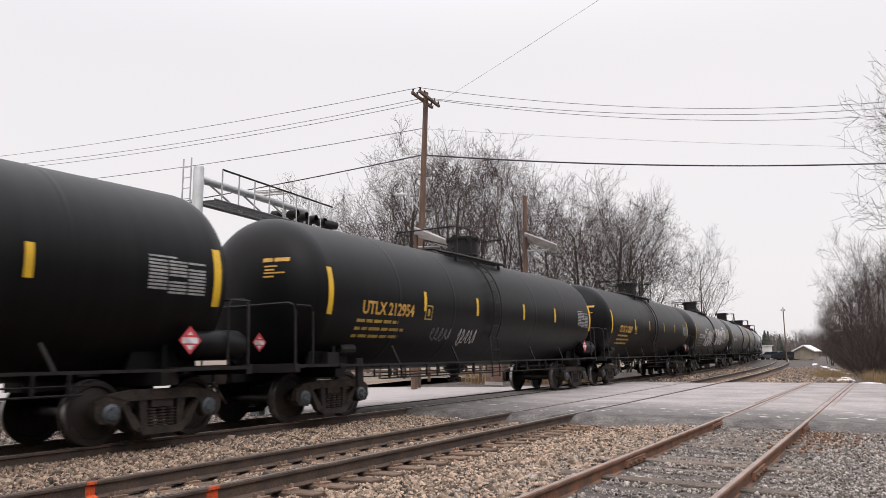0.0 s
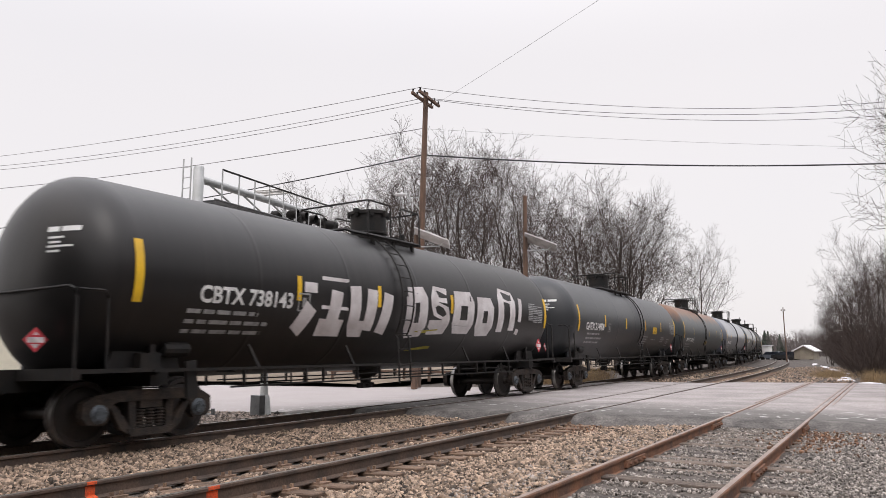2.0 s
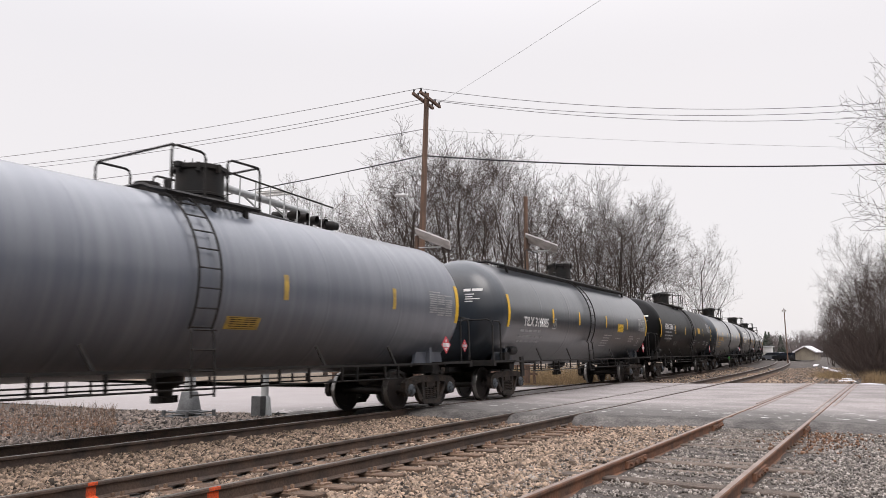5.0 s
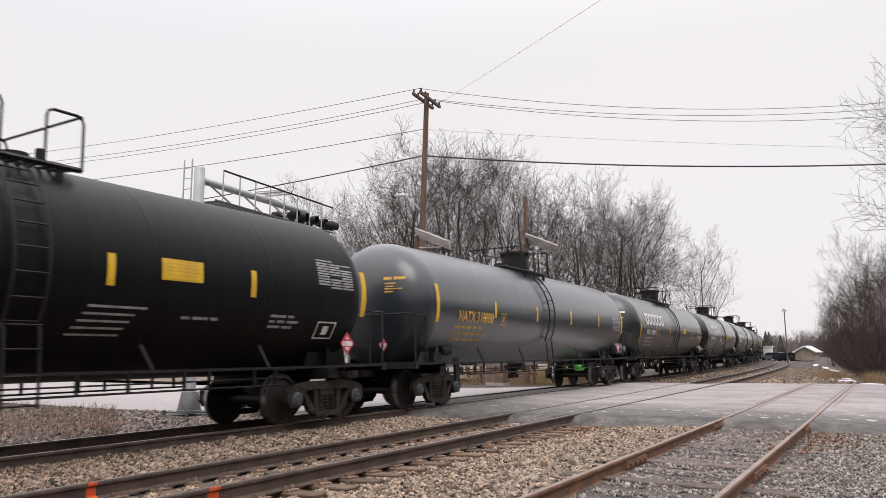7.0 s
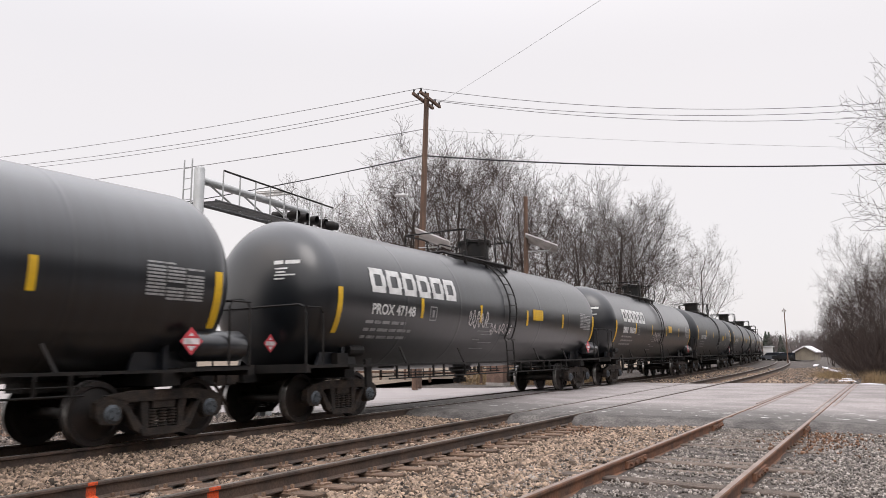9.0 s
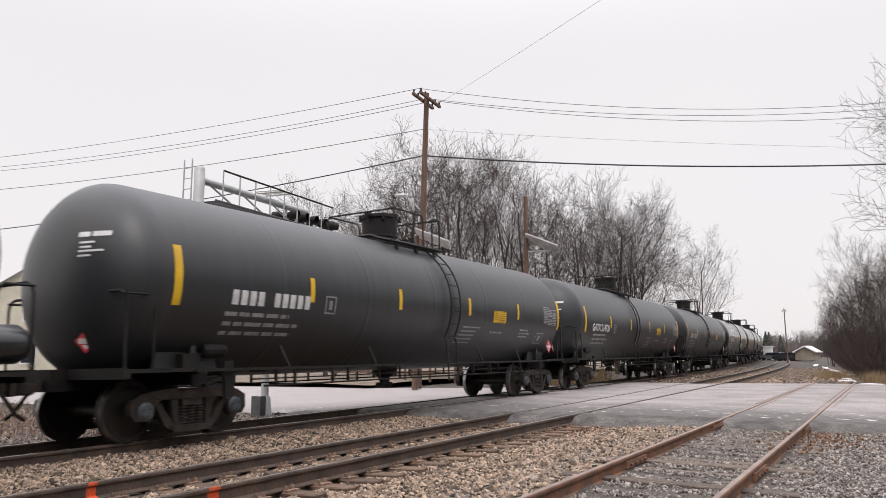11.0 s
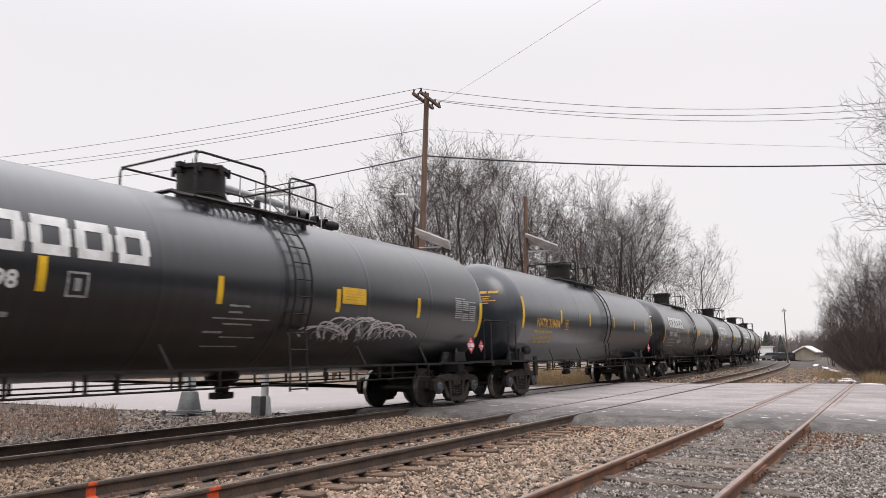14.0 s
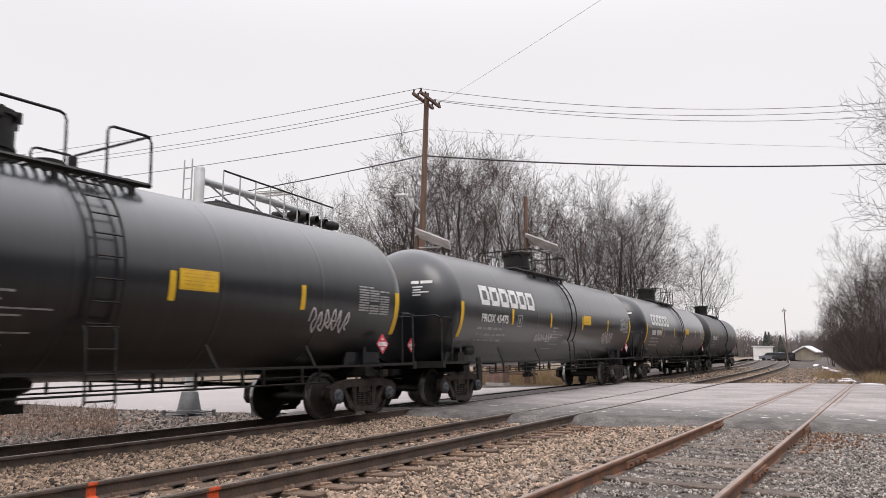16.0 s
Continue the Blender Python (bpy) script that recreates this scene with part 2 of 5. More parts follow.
ORANGE = mat("orange_marking_paint", (0.62, 0.085, 0.02), 0.9, 0, 0.3, 14, 60, 0.1, (0.3, 0.07, 0.035), patch=0.55)
SIDING_CREAM = mat("cream_siding", (0.60, 0.57, 0.46), 0.75, 0, 0.08, 1, 20, 0.1, (0.52, 0.49, 0.40))
TAN = mat("weathered_tan_boards", (0.27, 0.235, 0.185), 0.8, 0, 0.2, 1, 20, 0.1, (0.2, 0.17, 0.135))
ROOF = mat("grey_roof", (0.20, 0.195, 0.195), 0.85, 0, 0.2, 1, 30, 0.2, (0.15, 0.145, 0.145))
WHITE_PAINT = mat("white_paint", (0.76, 0.75, 0.74), 0.6, 0, 0.08, 1, 20, 0.05, (0.66, 0.65, 0.63))
GREEN = mat("green_plastic", (0.06, 0.5, 0.05), 0.5, 0, 0.15, 3, 30, 0.05)
RUST_WOOD = mat("red_brown_cabinet", (0.17, 0.105, 0.08), 0.8, 0, 0.2, 3, 30, 0.1)
BACKDROP_DARK = mat("dark_backdrop", (0.05, 0.042, 0.037), 0.95, 0, 0.5, 0.5, 6, 0.8, (0.045, 0.037, 0.033))
LAMP_RED = mat("red_lens", (0.45, 0.02, 0.02), 0.2, 0, 0.05, 3, 30, 0.0)

# ---------- mesh building ----------
class Build:
    """Gathers simple solids into one mesh."""

    def __init__(self):
        self.v, self.f, self.n = [], [], 0

    def add(self, verts, faces):
        self.v.extend(tuple(p) for p in verts)
        self.f.extend(tuple(i + self.n for i in f) for f in faces)
        self.n += len(verts)

    def box(self, x0, x1, y0, y1, z0, z1, m=None):
        p = [Vector((x, y, z)) for z in (z0, z1) for y in (y0, y1) for x in (x0, x1)]
        if m:
            p = [m @ q for q in p]
        self.add(p, [(0, 2, 3, 1), (4, 5, 7, 6), (0, 1, 5, 4), (2, 6, 7, 3), (0, 4, 6, 2), (1, 3, 7, 5)])

    def tube(self, path, r, sides=6, closed_ends=True, r1=None):
        """A pipe along a path of points."""
        path = [Vector(p) for p in path]
        rings = []
        for i, p in enumerate(path):
            d = (path[min(i + 1, len(path) - 1)] - path[max(i - 1, 0)]).normalized()
            a = d.cross(Vector((0, 0, 1)) if abs(d.z) < 0.9 else Vector((1, 0, 0))).normalized()
            b = d.cross(a)
            k = i / max(1, len(path) - 1)
            rr = r if r1 is None else r + (r1 - r) * k
            rings.append([p + rr * (math.cos(t) * a + math.sin(t) * b) for t in [2 * math.pi * j / sides for j in range(sides)]])
        vs = [q for g in rings for q in g]
        fs = [(i * sides + j, i * sides + (j + 1) % sides, (i + 1) * sides + (j + 1) % sides, (i + 1) * sides + j)
              for i in range(len(path) - 1) for j in range(sides)]
        if closed_ends:
            fs += [tuple(range(sides))[::-1], tuple(range((len(path) - 1) * sides, len(path) * sides))]
        self.add(vs, fs)

    def lathe(self, profile, axis="y", sides=24, at=(0, 0, 0)):
        """A profile of (radius, along) turned about an axis."""
        vs, fs = [], []
        for r, h in profile:
            for j in range(sides):
                t = 2 * math.pi * j / sides
                c, s = r * math.cos(t), r * math.sin(t)
                q = {"y": (c, h, s), "x": (h, c, s), "z": (c, s, h)}[axis]
                vs.append((q[0] + at[0], q[1] + at[1], q[2] + at[2]))
        n = len(profile)
        for i in range(n - 1):
            for j in range(sides):
                fs.append((i * sides + j, i * sides + (j + 1) % sides, (i + 1) * sides + (j + 1) % sides, (i + 1) * sides + j))
        fs += [tuple(range(sides)), tuple(range((n - 1) * sides, n * sides))[::-1]]
        self.add(vs, fs)

    def prism(self, outline, x0, x1):
        """An outline in (y, z), drawn out between two x."""
        n = len(outline)
        vs = [(x0, y, z) for y, z in outline] + [(x1, y, z) for y, z in outline]
        fs = [tuple(range(n)), tuple(range(n, 2 * n))[::-1]] + [(i, i + n, (i + 1) % n + n, (i + 1) % n) for i in range(n)]
        self.add(vs, fs)

    def mesh(self, name, smooth=False, fix=True):
        me = bpy.data.meshes.new(name)
        me.from_pydata(self.v, [], self.f)
        if fix:
            bm = bmesh.new()
            bm.from_mesh(me)
            bmesh.ops.recalc_face_normals(bm, faces=bm.faces)
            bm.to_mesh(me)
            bm.free()
        if smooth:
            me.polygons.foreach_set("use_smooth", [True] * len(me.polygons))
            me.set_sharp_from_angle(angle=radians(38))
        me.update()
        return me


def part(name, me, material, parent=None, label="", at=None):
    """Links a mesh (or a Build) as one object under a thing or a part."""
    if isinstance(me, Build):
        me = me.mesh(name)
    if not me.materials:
        me.materials.append(material)
    ob = new(name, me)
    if me.materials[0] != material:
        ob.material_slots[0].link = "OBJECT"
        ob.material_slots[0].material = material
    if parent:
        ob.parent = parent
    if at is not None:
        ob.matrix_local = at
    if label:
        ob["label"] = label
    return ob


def thing(name, label, category, group="", kind="", at=None):
    ob = tagged(new(name), label, category, group, kind)
    ob.empty_display_size = 0.3
    if at is not None:
        ob.matrix_world = at
    return ob


# ---------- plan of the tracks ----------
BEND = 0.0011          # the two main tracks curve gently to the left
X1, X2, X3 = -10.693, -6.661, -2.222
LEAN3 = 0.0066
CANT = 0.031
Z1, Z2, Z3 = 0.0, 0.03, 0.083
GAUGE = 1.505


def on_main(s, o):
    """A point of the main line at s metres along, o metres to the right of the middle track's axis."""
    h = BEND * s
    return Vector((X2 - (1 - math.cos(h)) / BEND + o * math.cos(h), math.sin(h) / BEND + o * math.sin(h), 0.0))


def track_pt(track, s, off, z):
    if track == 3:
        return Vector((X3 + off - s * LEAN3, s, Z3 + z))
    p = on_main(s, off + (X1 - X2 if track == 1 else 0.0))
    p.z = (Z1 if track == 1 else Z2) + z + off * CANT
    return p

# ---------- the train ----------
R, ZC, HALF = 1.555, 2.47, 8.35      # tank radius, axis height over the rail, half length
BOG = 6.94                           # truck centre from the middle of the car
MESH = {}


def cached(key, make):
    if key not in MESH:
        MESH[key] = make()
    return MESH[key]


def tank_mesh():
    b = Build()
    prof, d = [], 0.78
    for i in range(11):
        a = math.pi / 2 * i / 10
        prof.append((max(0.02, R * math.sin(a) ** 0.85), -HALF + d - d * math.cos(a)))
    for y in (-5.1, -2.6, 0.0, 2.6, 5.1):      # weld seams between the courses
        prof += [(R, y - 0.07), (R, y - 0.035), (R + 0.003, y - 0.02), (R + 0.003, y + 0.02), (R, y + 0.035), (R, y + 0.07)]
    prof = prof[:11] + [(R, -HALF + 0.83)] + prof[11:] + [(R, HALF - 0.83)] + [(r, -y) for r, y in reversed(prof[:11])]
    b.lathe(prof, "y", 72, (0, 0, ZC))
    return b.mesh("tank", smooth=True)


def on_tank(y, a, lift=0.006):
    """A point of the near flank: y along the tank, a degrees above its middle."""
    t = radians(a)
    return ((R + lift) * math.cos(t), y, ZC + (R + lift) * math.sin(t))


def patches(list_of, lift=0.007):
    """Curved rectangles y0, y1, a0, a1 on the near flank of the tank, as thin plates."""
    b = Build()
    for y0, y1, a0, a1 in list_of:
        n = max(1, int(abs(a1 - a0) / 2.5))
        vs = []
        for i in range(n + 1):
            a = a0 + (a1 - a0) * i / n
            vs += [on_tank(y0, a, lift), on_tank(y1, a, lift)]
        b.add(vs, [(2 * i, 2 * i + 1, 2 * i + 3, 2 * i + 2) for i in range(n)])
    return b.mesh("patch", fix=False)


def deg(metres):
    return math.degrees(metres / R)


def strokes(lines, width, lift=0.009):
    """Painted strokes on the near flank: polylines of (y, a), width in metres."""
    b = Build()
    for line in lines:
        pts = []
        for (y0, a0), (y1, a1) in zip(line, line[1:]):
            n = max(1, int(max(abs(a1 - a0) / 2.5, 1)))
            pts += [(y0 + (y1 - y0) * i / n, a0 + (a1 - a0) * i / n) for i in range(n)]
        pts.append(line[-1])
        vs = []
        for i, (y, a) in enumerate(pts):
            q0, q1 = pts[max(0, i - 1)], pts[min(len(pts) - 1, i + 1)]
            dy, da = q1[0] - q0[0], (q1[1] - q0[1]) * R * math.pi / 180
            k = math.hypot(dy, da) or 1
            ny, na = -da / k * width / 2, dy / k * width / 2
            vs += [on_tank(y + ny, a + deg(na), lift), on_tank(y - ny, a - deg(na), lift)]
        b.add(vs, [(2 * i, 2 * i + 1, 2 * i + 3, 2 * i + 2) for i in range(len(pts) - 1)])
    return b.mesh("strokes", fix=False)


def lettering(text, y0, y1, a_mid, height):
    """Readable letters bent onto the near flank from y0 to y1."""
    cu = bpy.data.curves.new("letters", "FONT")
    cu.body, cu.size, cu.resolution_u, cu.offset = text, 1.0, 3, 0.028
    ob = new("letters", cu)
    me = bpy.data.meshes.new_from_object(ob.evaluated_get(bpy.context.evaluated_depsgraph_get()))
    bpy.data.objects.remove(ob)
    bpy.data.curves.remove(cu)
    bm = bmesh.new()
    bm.from_mesh(me)
    xs, ys = [v.co.x for v in bm.verts], [v.co.y for v in bm.verts]
    lo, hi, bot, top = min(xs), max(xs), min(ys), max(ys)
    for i in range(1, 6):
        bmesh.ops.bisect_plane(bm, geom=[*bm.verts, *bm.edges, *bm.faces], plane_co=(0, bot + (top - bot) * i / 6, 0), plane_no=(0, 1, 0))
    for v in bm.verts:
        u, w = (v.co.x - lo) / (hi - lo), (v.co.y - bot) / (top - bot) - 0.5
        v.co = on_tank(y0 + u * (y1 - y0), a_mid + deg(w * height), 0.010)
    bm.to_mesh(me)
    bm.free()
    return me


def lines_of_text(y0, y1, a_top, rows, step, height, seed):
    """Unreadable small print as rows of bars."""
    rnd, out = random.Random(seed), []
    for i in range(rows):
        y, a = y0, a_top - deg(i * step)
        end = y0 + (y1 - y0) * rnd.uniform(0.75, 1.0)
        while y < end:
            w = rnd.uniform(0.12, 0.4)
            out.append((y, min(y + w, end), a - deg(height), a))
            y += w + 0.06
    return patches(out)


def frame_box(y, a, w, h, t=0.03):
    """A square outline with a mark inside."""
    ah, at = deg(h), deg(t)
    return patches([(y, y + w, a - at, a), (y, y + w, a - ah, a - ah + at), (y, y + t, a - ah + at, a - at), (y + w - t, y + w, a - ah + at, a - at),
                    (y + w * 0.35, y + w * 0.65, a - ah * 0.75, a - ah * 0.25)])


def rounded(y, a, w, h, t):
    """A plain round-cornered ring, as a closed stroke."""
    c = min(w, h) * 0.28
    pts = [(y + c, a), (y + w - c, a), (y + w, a - deg(c)), (y + w, a - deg(h - c)), (y + w - c, a - deg(h)), (y + c, a - deg(h)), (y, a - deg(h - c)),
           (y, a - deg(c)), (y + c, a), (y + w - c, a)]
    return pts


# ----- running gear -----
def side_frame_mesh():
    b = Build()
    for s in (-1, 1):
        b.prism([(s * 1.13, 0.62), (s * 0.98, 0.70), (s * 0.62, 0.72), (s * 0.60, 0.60), (s * 0.72, 0.56), (s * 0.74, 0.38), (s * 0.80, 0.30), (s * 1.06, 0.32), (s * 1.14, 0.42)], 1.03, 1.16)
        b.prism([(s * 0.74, 0.60), (s * 0.62, 0.56), (s * 0.30, 0.17), (s * 0.40, 0.15), (s * 0.52, 0.22)], 1.04, 1.15)
        b.prism([(s * 0.42, 0.64), (s * 0.28, 0.64), (s * 0.26, 0.22), (s * 0.36, 0.22)], 1.04, 1.15)
    b.prism([(-0.98, 0.71), (-0.5, 0.77), (0.5, 0.77), (0.98, 0.71), (0.62, 0.61), (-0.62, 0.61)], 1.02, 1.17)
    b.prism([(-0.42, 0.22), (0.42, 0.22), (0.36, 0.11), (-0.36, 0.11)], 1.02, 1.17)
    return b.mesh("side_frame")


def spring_mesh():
    b = Build()
    prof = []
    for i in range(6):
        z = 0.23 + i * 0.045
        prof += [(0.055, z), (0.078, z + 0.008), (0.078, z + 0.022), (0.055, z + 0.03)]
    b.lathe(prof, "z", 10, (1.10, 0, 0))
    return b.mesh("spring", smooth=True)


def truck_bolster_mesh():
    b = Build()
    b.box(-1.15, 1.15, -0.2, 0.2, 0.50, 0.66)
    b.box(-0.5, 0.5, -0.25, 0.25, 0.62, 0.80)
    for s in (-1, 1):
        b.box(-0.85, 0.85, s * 0.36 - 0.05, s * 0.36 + 0.05, 0.34, 0.44)      # brake beams
        for x in (-0.75, 0.75):
            b.box(x - 0.05, x + 0.05, s * 0.36 - 0.02, s * 0.36 + 0.1, 0.3, 0.56)
    return b.mesh("bolster")


def wheel_mesh():
    """A dished wheel whose outer face looks to +x, with a polished tread."""
    b = Build()
    b.lathe([(0.10, 0.86), (0.12, 0.80), (0.36, 0.76), (0.385, 0.80), (0.452, 0.80), (0.457, 0.79), (0.462, 0.70), (0.487, 0.685), (0.487, 0.665), (0.38, 0.665), (0.35, 0.70), (0.13, 0.72), (0.10, 0.68)], "x", 40)
    me = b.mesh("wheel", smooth=True)
    me.materials.append(WHEEL)
    me.materials.append(TREAD)
    for p in me.polygons:
        if all(0.45 < math.hypot(me.vertices[i].co.y, me.vertices[i].co.z) < 0.465 for i in p.vertices):
            p.material_index = 1
    return me


def axle_mesh():
    b = Build()
    b.lathe([(0.085, -1.1), (0.085, -0.8), (0.095, -0.75), (0.082, 0), (0.095, 0.75), (0.085, 0.8), (0.085, 1.1)], "x", 12)
    return b.mesh("axle", smooth=True)


def cap_mesh():
    b = Build()
    b.lathe([(0.135, 1.00), (0.135, 1.17), (0.10, 1.19), (0.095, 1.21), (0.03, 1.215)], "x", 16)
    for i in range(3):
        t = 2 * math.pi * i / 3
        b.lathe([(0.02, 1.20), (0.02, 1.235)], "x", 6, (0, 0.06 * math.cos(t), 0.06 * math.sin(t)))
    return b.mesh("bearing_cap", smooth=True)


def build_truck(car, y):
    truck = part("truck", cached("bolster", truck_bolster_mesh), TRUCK, car, at=pose(0, y, 0))
    for rz in (0, 180):
        part("side_frame", cached("side", side_frame_mesh), TRUCK, truck, at=pose(0, 0, 0, 0, 0, rz))
        for sy in (-0.17, 0.0, 0.17):
            part("spring", cached("spring", spring_mesh), TRUCK, truck, at=pose(0, sy, 0, 0, 0, rz))
    axles = []
    for dy in (y - 0.889, y + 0.889):
        w = part("axle", cached("axle", axle_mesh), WHEEL, car, at=pose(0, dy, 0.457))
        axles.append((w, dy))
        for rz in (0, 180):
            part("wheel", cached("wheel", wheel_mesh), WHEEL, w, "dark steel wheel with polished tread", at=pose(0, 0, 0, 0, 0, rz))
            part("bearing_cap", cached("cap", cap_mesh), HUB, w, "grey roller bearing cap", at=pose(0, 0, 0, 0, 0, rz))
    return axles


# ----- car body parts -----
def draft_sill_mesh():
    b = Build()
    b.box(-0.22, 0.22, 5.3, 8.75, 0.78, 1.1)
    return b.mesh("draft_sill")


def end_platform_mesh():
    b = Build()
    b.prism([(7.0, 1.02), (8.35, 1.02), (8.35, 0.94), (8.48, 0.94), (8.48, 1.10), (8.4, 1.10), (8.4, 1.08), (7.0, 1.08)], -1.47, 1.47)
    return b.mesh("end_platform")


def body_bolster_mesh():
    b = Build()
    b.box(-1.3, 1.3, 6.78, 7.1, 0.82, 1.04)
    return b.mesh("body_bolster")


def saddle_mesh():
    b = Build()
    for s in (-1, 1):
        b.prism([(6.35, 1.05), (7.65, 1.05), (7.5, 1.65), (7.3, 1.95), (6.9, 1.95), (6.55, 1.6)], s * 0.98, s * 1.05)
    b.prism([(6.9, 1.0), (7.0, 1.0), (7.0, 1.45), (6.9, 1.45)], -1.15, 1.15)
    return b.mesh("saddle")


def coupler_mesh():
    b = Build()
    b.box(-0.08, 0.08, 8.6, 9.0, 0.80, 0.96)
    b.prism([(8.9, 0.74), (9.12, 0.76), (9.12, 1.02), (8.9, 1.04)], -0.05, 0.17)
    b.prism([(8.95, 0.76), (9.18, 0.78), (9.16, 1.0), (8.95, 1.02)], -0.2, -0.06)
    b.tube([(0.3, 8.7, 0.8), (0.34, 8.9, 0.5), (0.2, 9.1, 0.42)], 0.03)
    return b.mesh("coupler")


def end_rail_mesh():
    b = Build()
    z, c = 2.2, 0.16
    for y, x0, x1 in ((8.42, -1.42, 1.42),):
        b.tube([(x0, y, 1.05), (x0, y, z - c), (x0 + c * 0.3, y, z - c * 0.3), (x0 + c, y, z), (x1 - c, y, z), (x1 - c * 0.3, y, z - c * 0.3), (x1, y, z - c), (x1, y, 1.05)], 0.024)
    b.tube([(1.44, 7.95, 1.05), (1.44, 7.95, 2.05), (1.44, 8.02, 2.15), (1.44, 8.42, 2.15)], 0.02)
    b.tube([(-1.44, 7.95, 1.05), (-1.44, 7.95, 2.05), (-1.44, 8.02, 2.15), (-1.44, 8.42, 2.15)], 0.02)
    return b.mesh("end_handrail", smooth=True)


def side_rail_mesh():
    b = Build()
    b.box(1.45, 1.50, -7.2, 7.2, 1.015, 1.06)
    for y in (-7.1, -5.6, 5.6, 7.1):
        b.box(1.1, 1.46, y - 0.04, y + 0.04, 0.98, 1.04)
    return b.mesh("side_rail")


def brace_mesh():
    b = Build()
    b.box(-0.012, 0.012, -0.03, 0.03, 0.0, 0.42, pose(1.44, 0, 1.05, 24, -12, 0))
    return b.mesh("brace")


def brake_pipe_mesh():
    b = Build()
    b.tube([(1.3, -5.5, 0.74), (1.3, 5.5, 0.74)], 0.018)
    b.tube([(1.2, -5.7, 0.86), (1.2, 5.7, 0.86)], 0.014)
    b.tube([(-1.3, -5.5, 0.72), (-1.3, 5.5, 0.72)], 0.018)
    for y in (-5.2, -4.7, -3.6, -3.1, -2.0, -1.2, 1.5, 2.3, 3.3, 3.8, 4.8, 5.3):
        b.box(1.28, 1.32, y - 0.022, y + 0.022, 0.73, 1.02)
        b.box(-1.32, -1.28, y - 0.02, y + 0.02, 0.7, 1.1)
    return b.mesh("brake_pipe")


def ladder_rail_mesh(y, bottom):
    b = Build()
    pts = [on_tank(y, a, 0.09) for a in range(62, -30, -7)] + [(R * math.cos(radians(-28)) + 0.12, y, 1.6), (1.52, y, 1.05), (1.52, y, bottom)]
    b.tube(pts, 0.022, 5)
    return b.mesh("ladder_rail", smooth=True)


def rung_mesh():
    b = Build()
    b.tube([(0, -0.23, 0), (0, 0.23, 0)], 0.014, 5)
    return b.mesh("rung", smooth=True)


def outlet_mesh():
    b = Build()
    b.lathe([(0.34, 0.0), (0.30, -0.18), (0.14, -0.26), (0.12, -0.40), (0.16, -0.41), (0.16, -0.48)], "z", 14, (0, 0.1, 1.0))
    b.box(-0.1, 0.1, -0.12, 0.3, 0.5, 0.62)
    return b.mesh("outlet_valve", smooth=True)


PLAT_Z = ZC + R - 0.13      # the walkways lie either side of the tank's crown


def platform_mesh(y0, y1):
    """The angle-iron frame of the roof platform: two side walkways, tied across the crown at both ends."""
    b = Build()
    for s in (-1, 1):
        b.tube([(s * 0.97, y0, PLAT_Z), (s * 0.97, y1, PLAT_Z)], 0.042, 4)
        b.tube([(s * 0.56, y0, PLAT_Z), (s * 0.56, y1, PLAT_Z)], 0.03, 4)
    for y in (y0, y1):
        b.tube([(-0.97, y, PLAT_Z), (-0.6, y, PLAT_Z + 0.1), (-0.4, y, PLAT_Z + 0.18), (0.4, y, PLAT_Z + 0.18), (0.6, y, PLAT_Z + 0.1), (0.97, y, PLAT_Z)], 0.04, 4)
    return b.mesh("top_platform")


def slat_mesh():
    b = Build()
    b.box(-0.21, 0.21, -0.025, 0.025, -0.03, 0.01)
    return b.mesh("slat")


def support_mesh():
    b = Build()
    b.box(-0.035, 0.035, -0.04, 0.04, -0.26, -0.02)
    return b.mesh("support")


def build_platform(car, y0, y1):
    frame_ob = part("top_platform", cached("plat%.2f%.2f" % (y0, y1), lambda: platform_mesh(y0, y1)), IRON, car)
    n = int((y1 - y0) / 0.15)
    for i in range(1, n):
        for x in (-0.765, 0.765):
            part("slat", cached("slat", slat_mesh), IRON, frame_ob, at=pose(x, y0 + (y1 - y0) * i / n, PLAT_Z))
    for y in (y0 + 0.3, (y0 + y1) / 2, y1 - 0.3):
        for x in (-0.92, 0.92):
            part("support", cached("support", support_mesh), IRON, frame_ob, at=pose(x, y, PLAT_Z))


def handrail_mesh(y0, y1, x, legs):
    b = Build()
    z0, z, c = PLAT_Z, ZC + R + 0.66, 0.10
    b.tube([(x, y0, z0), (x, y0, z - c), (x, y0 + c * 0.3, z - c * 0.3), (x, y0 + c, z), (x, y1 - c, z), (x, y1 - c * 0.3, z - c * 0.3), (x, y1, z - c), (x, y1, z0)], 0.022, 6)
    for y in legs:
        b.tube([(x, y, z0), (x, y, z)], 0.02, 5)
    return b.mesh("top_handrail", smooth=True)


def cross_rail_mesh(y):
    b = Build()
    z = ZC + R + 0.66
    b.tube([(-0.97, y, z), (0.97, y, z)], 0.022, 5)
    return b.mesh("top_cross_rail", smooth=True)


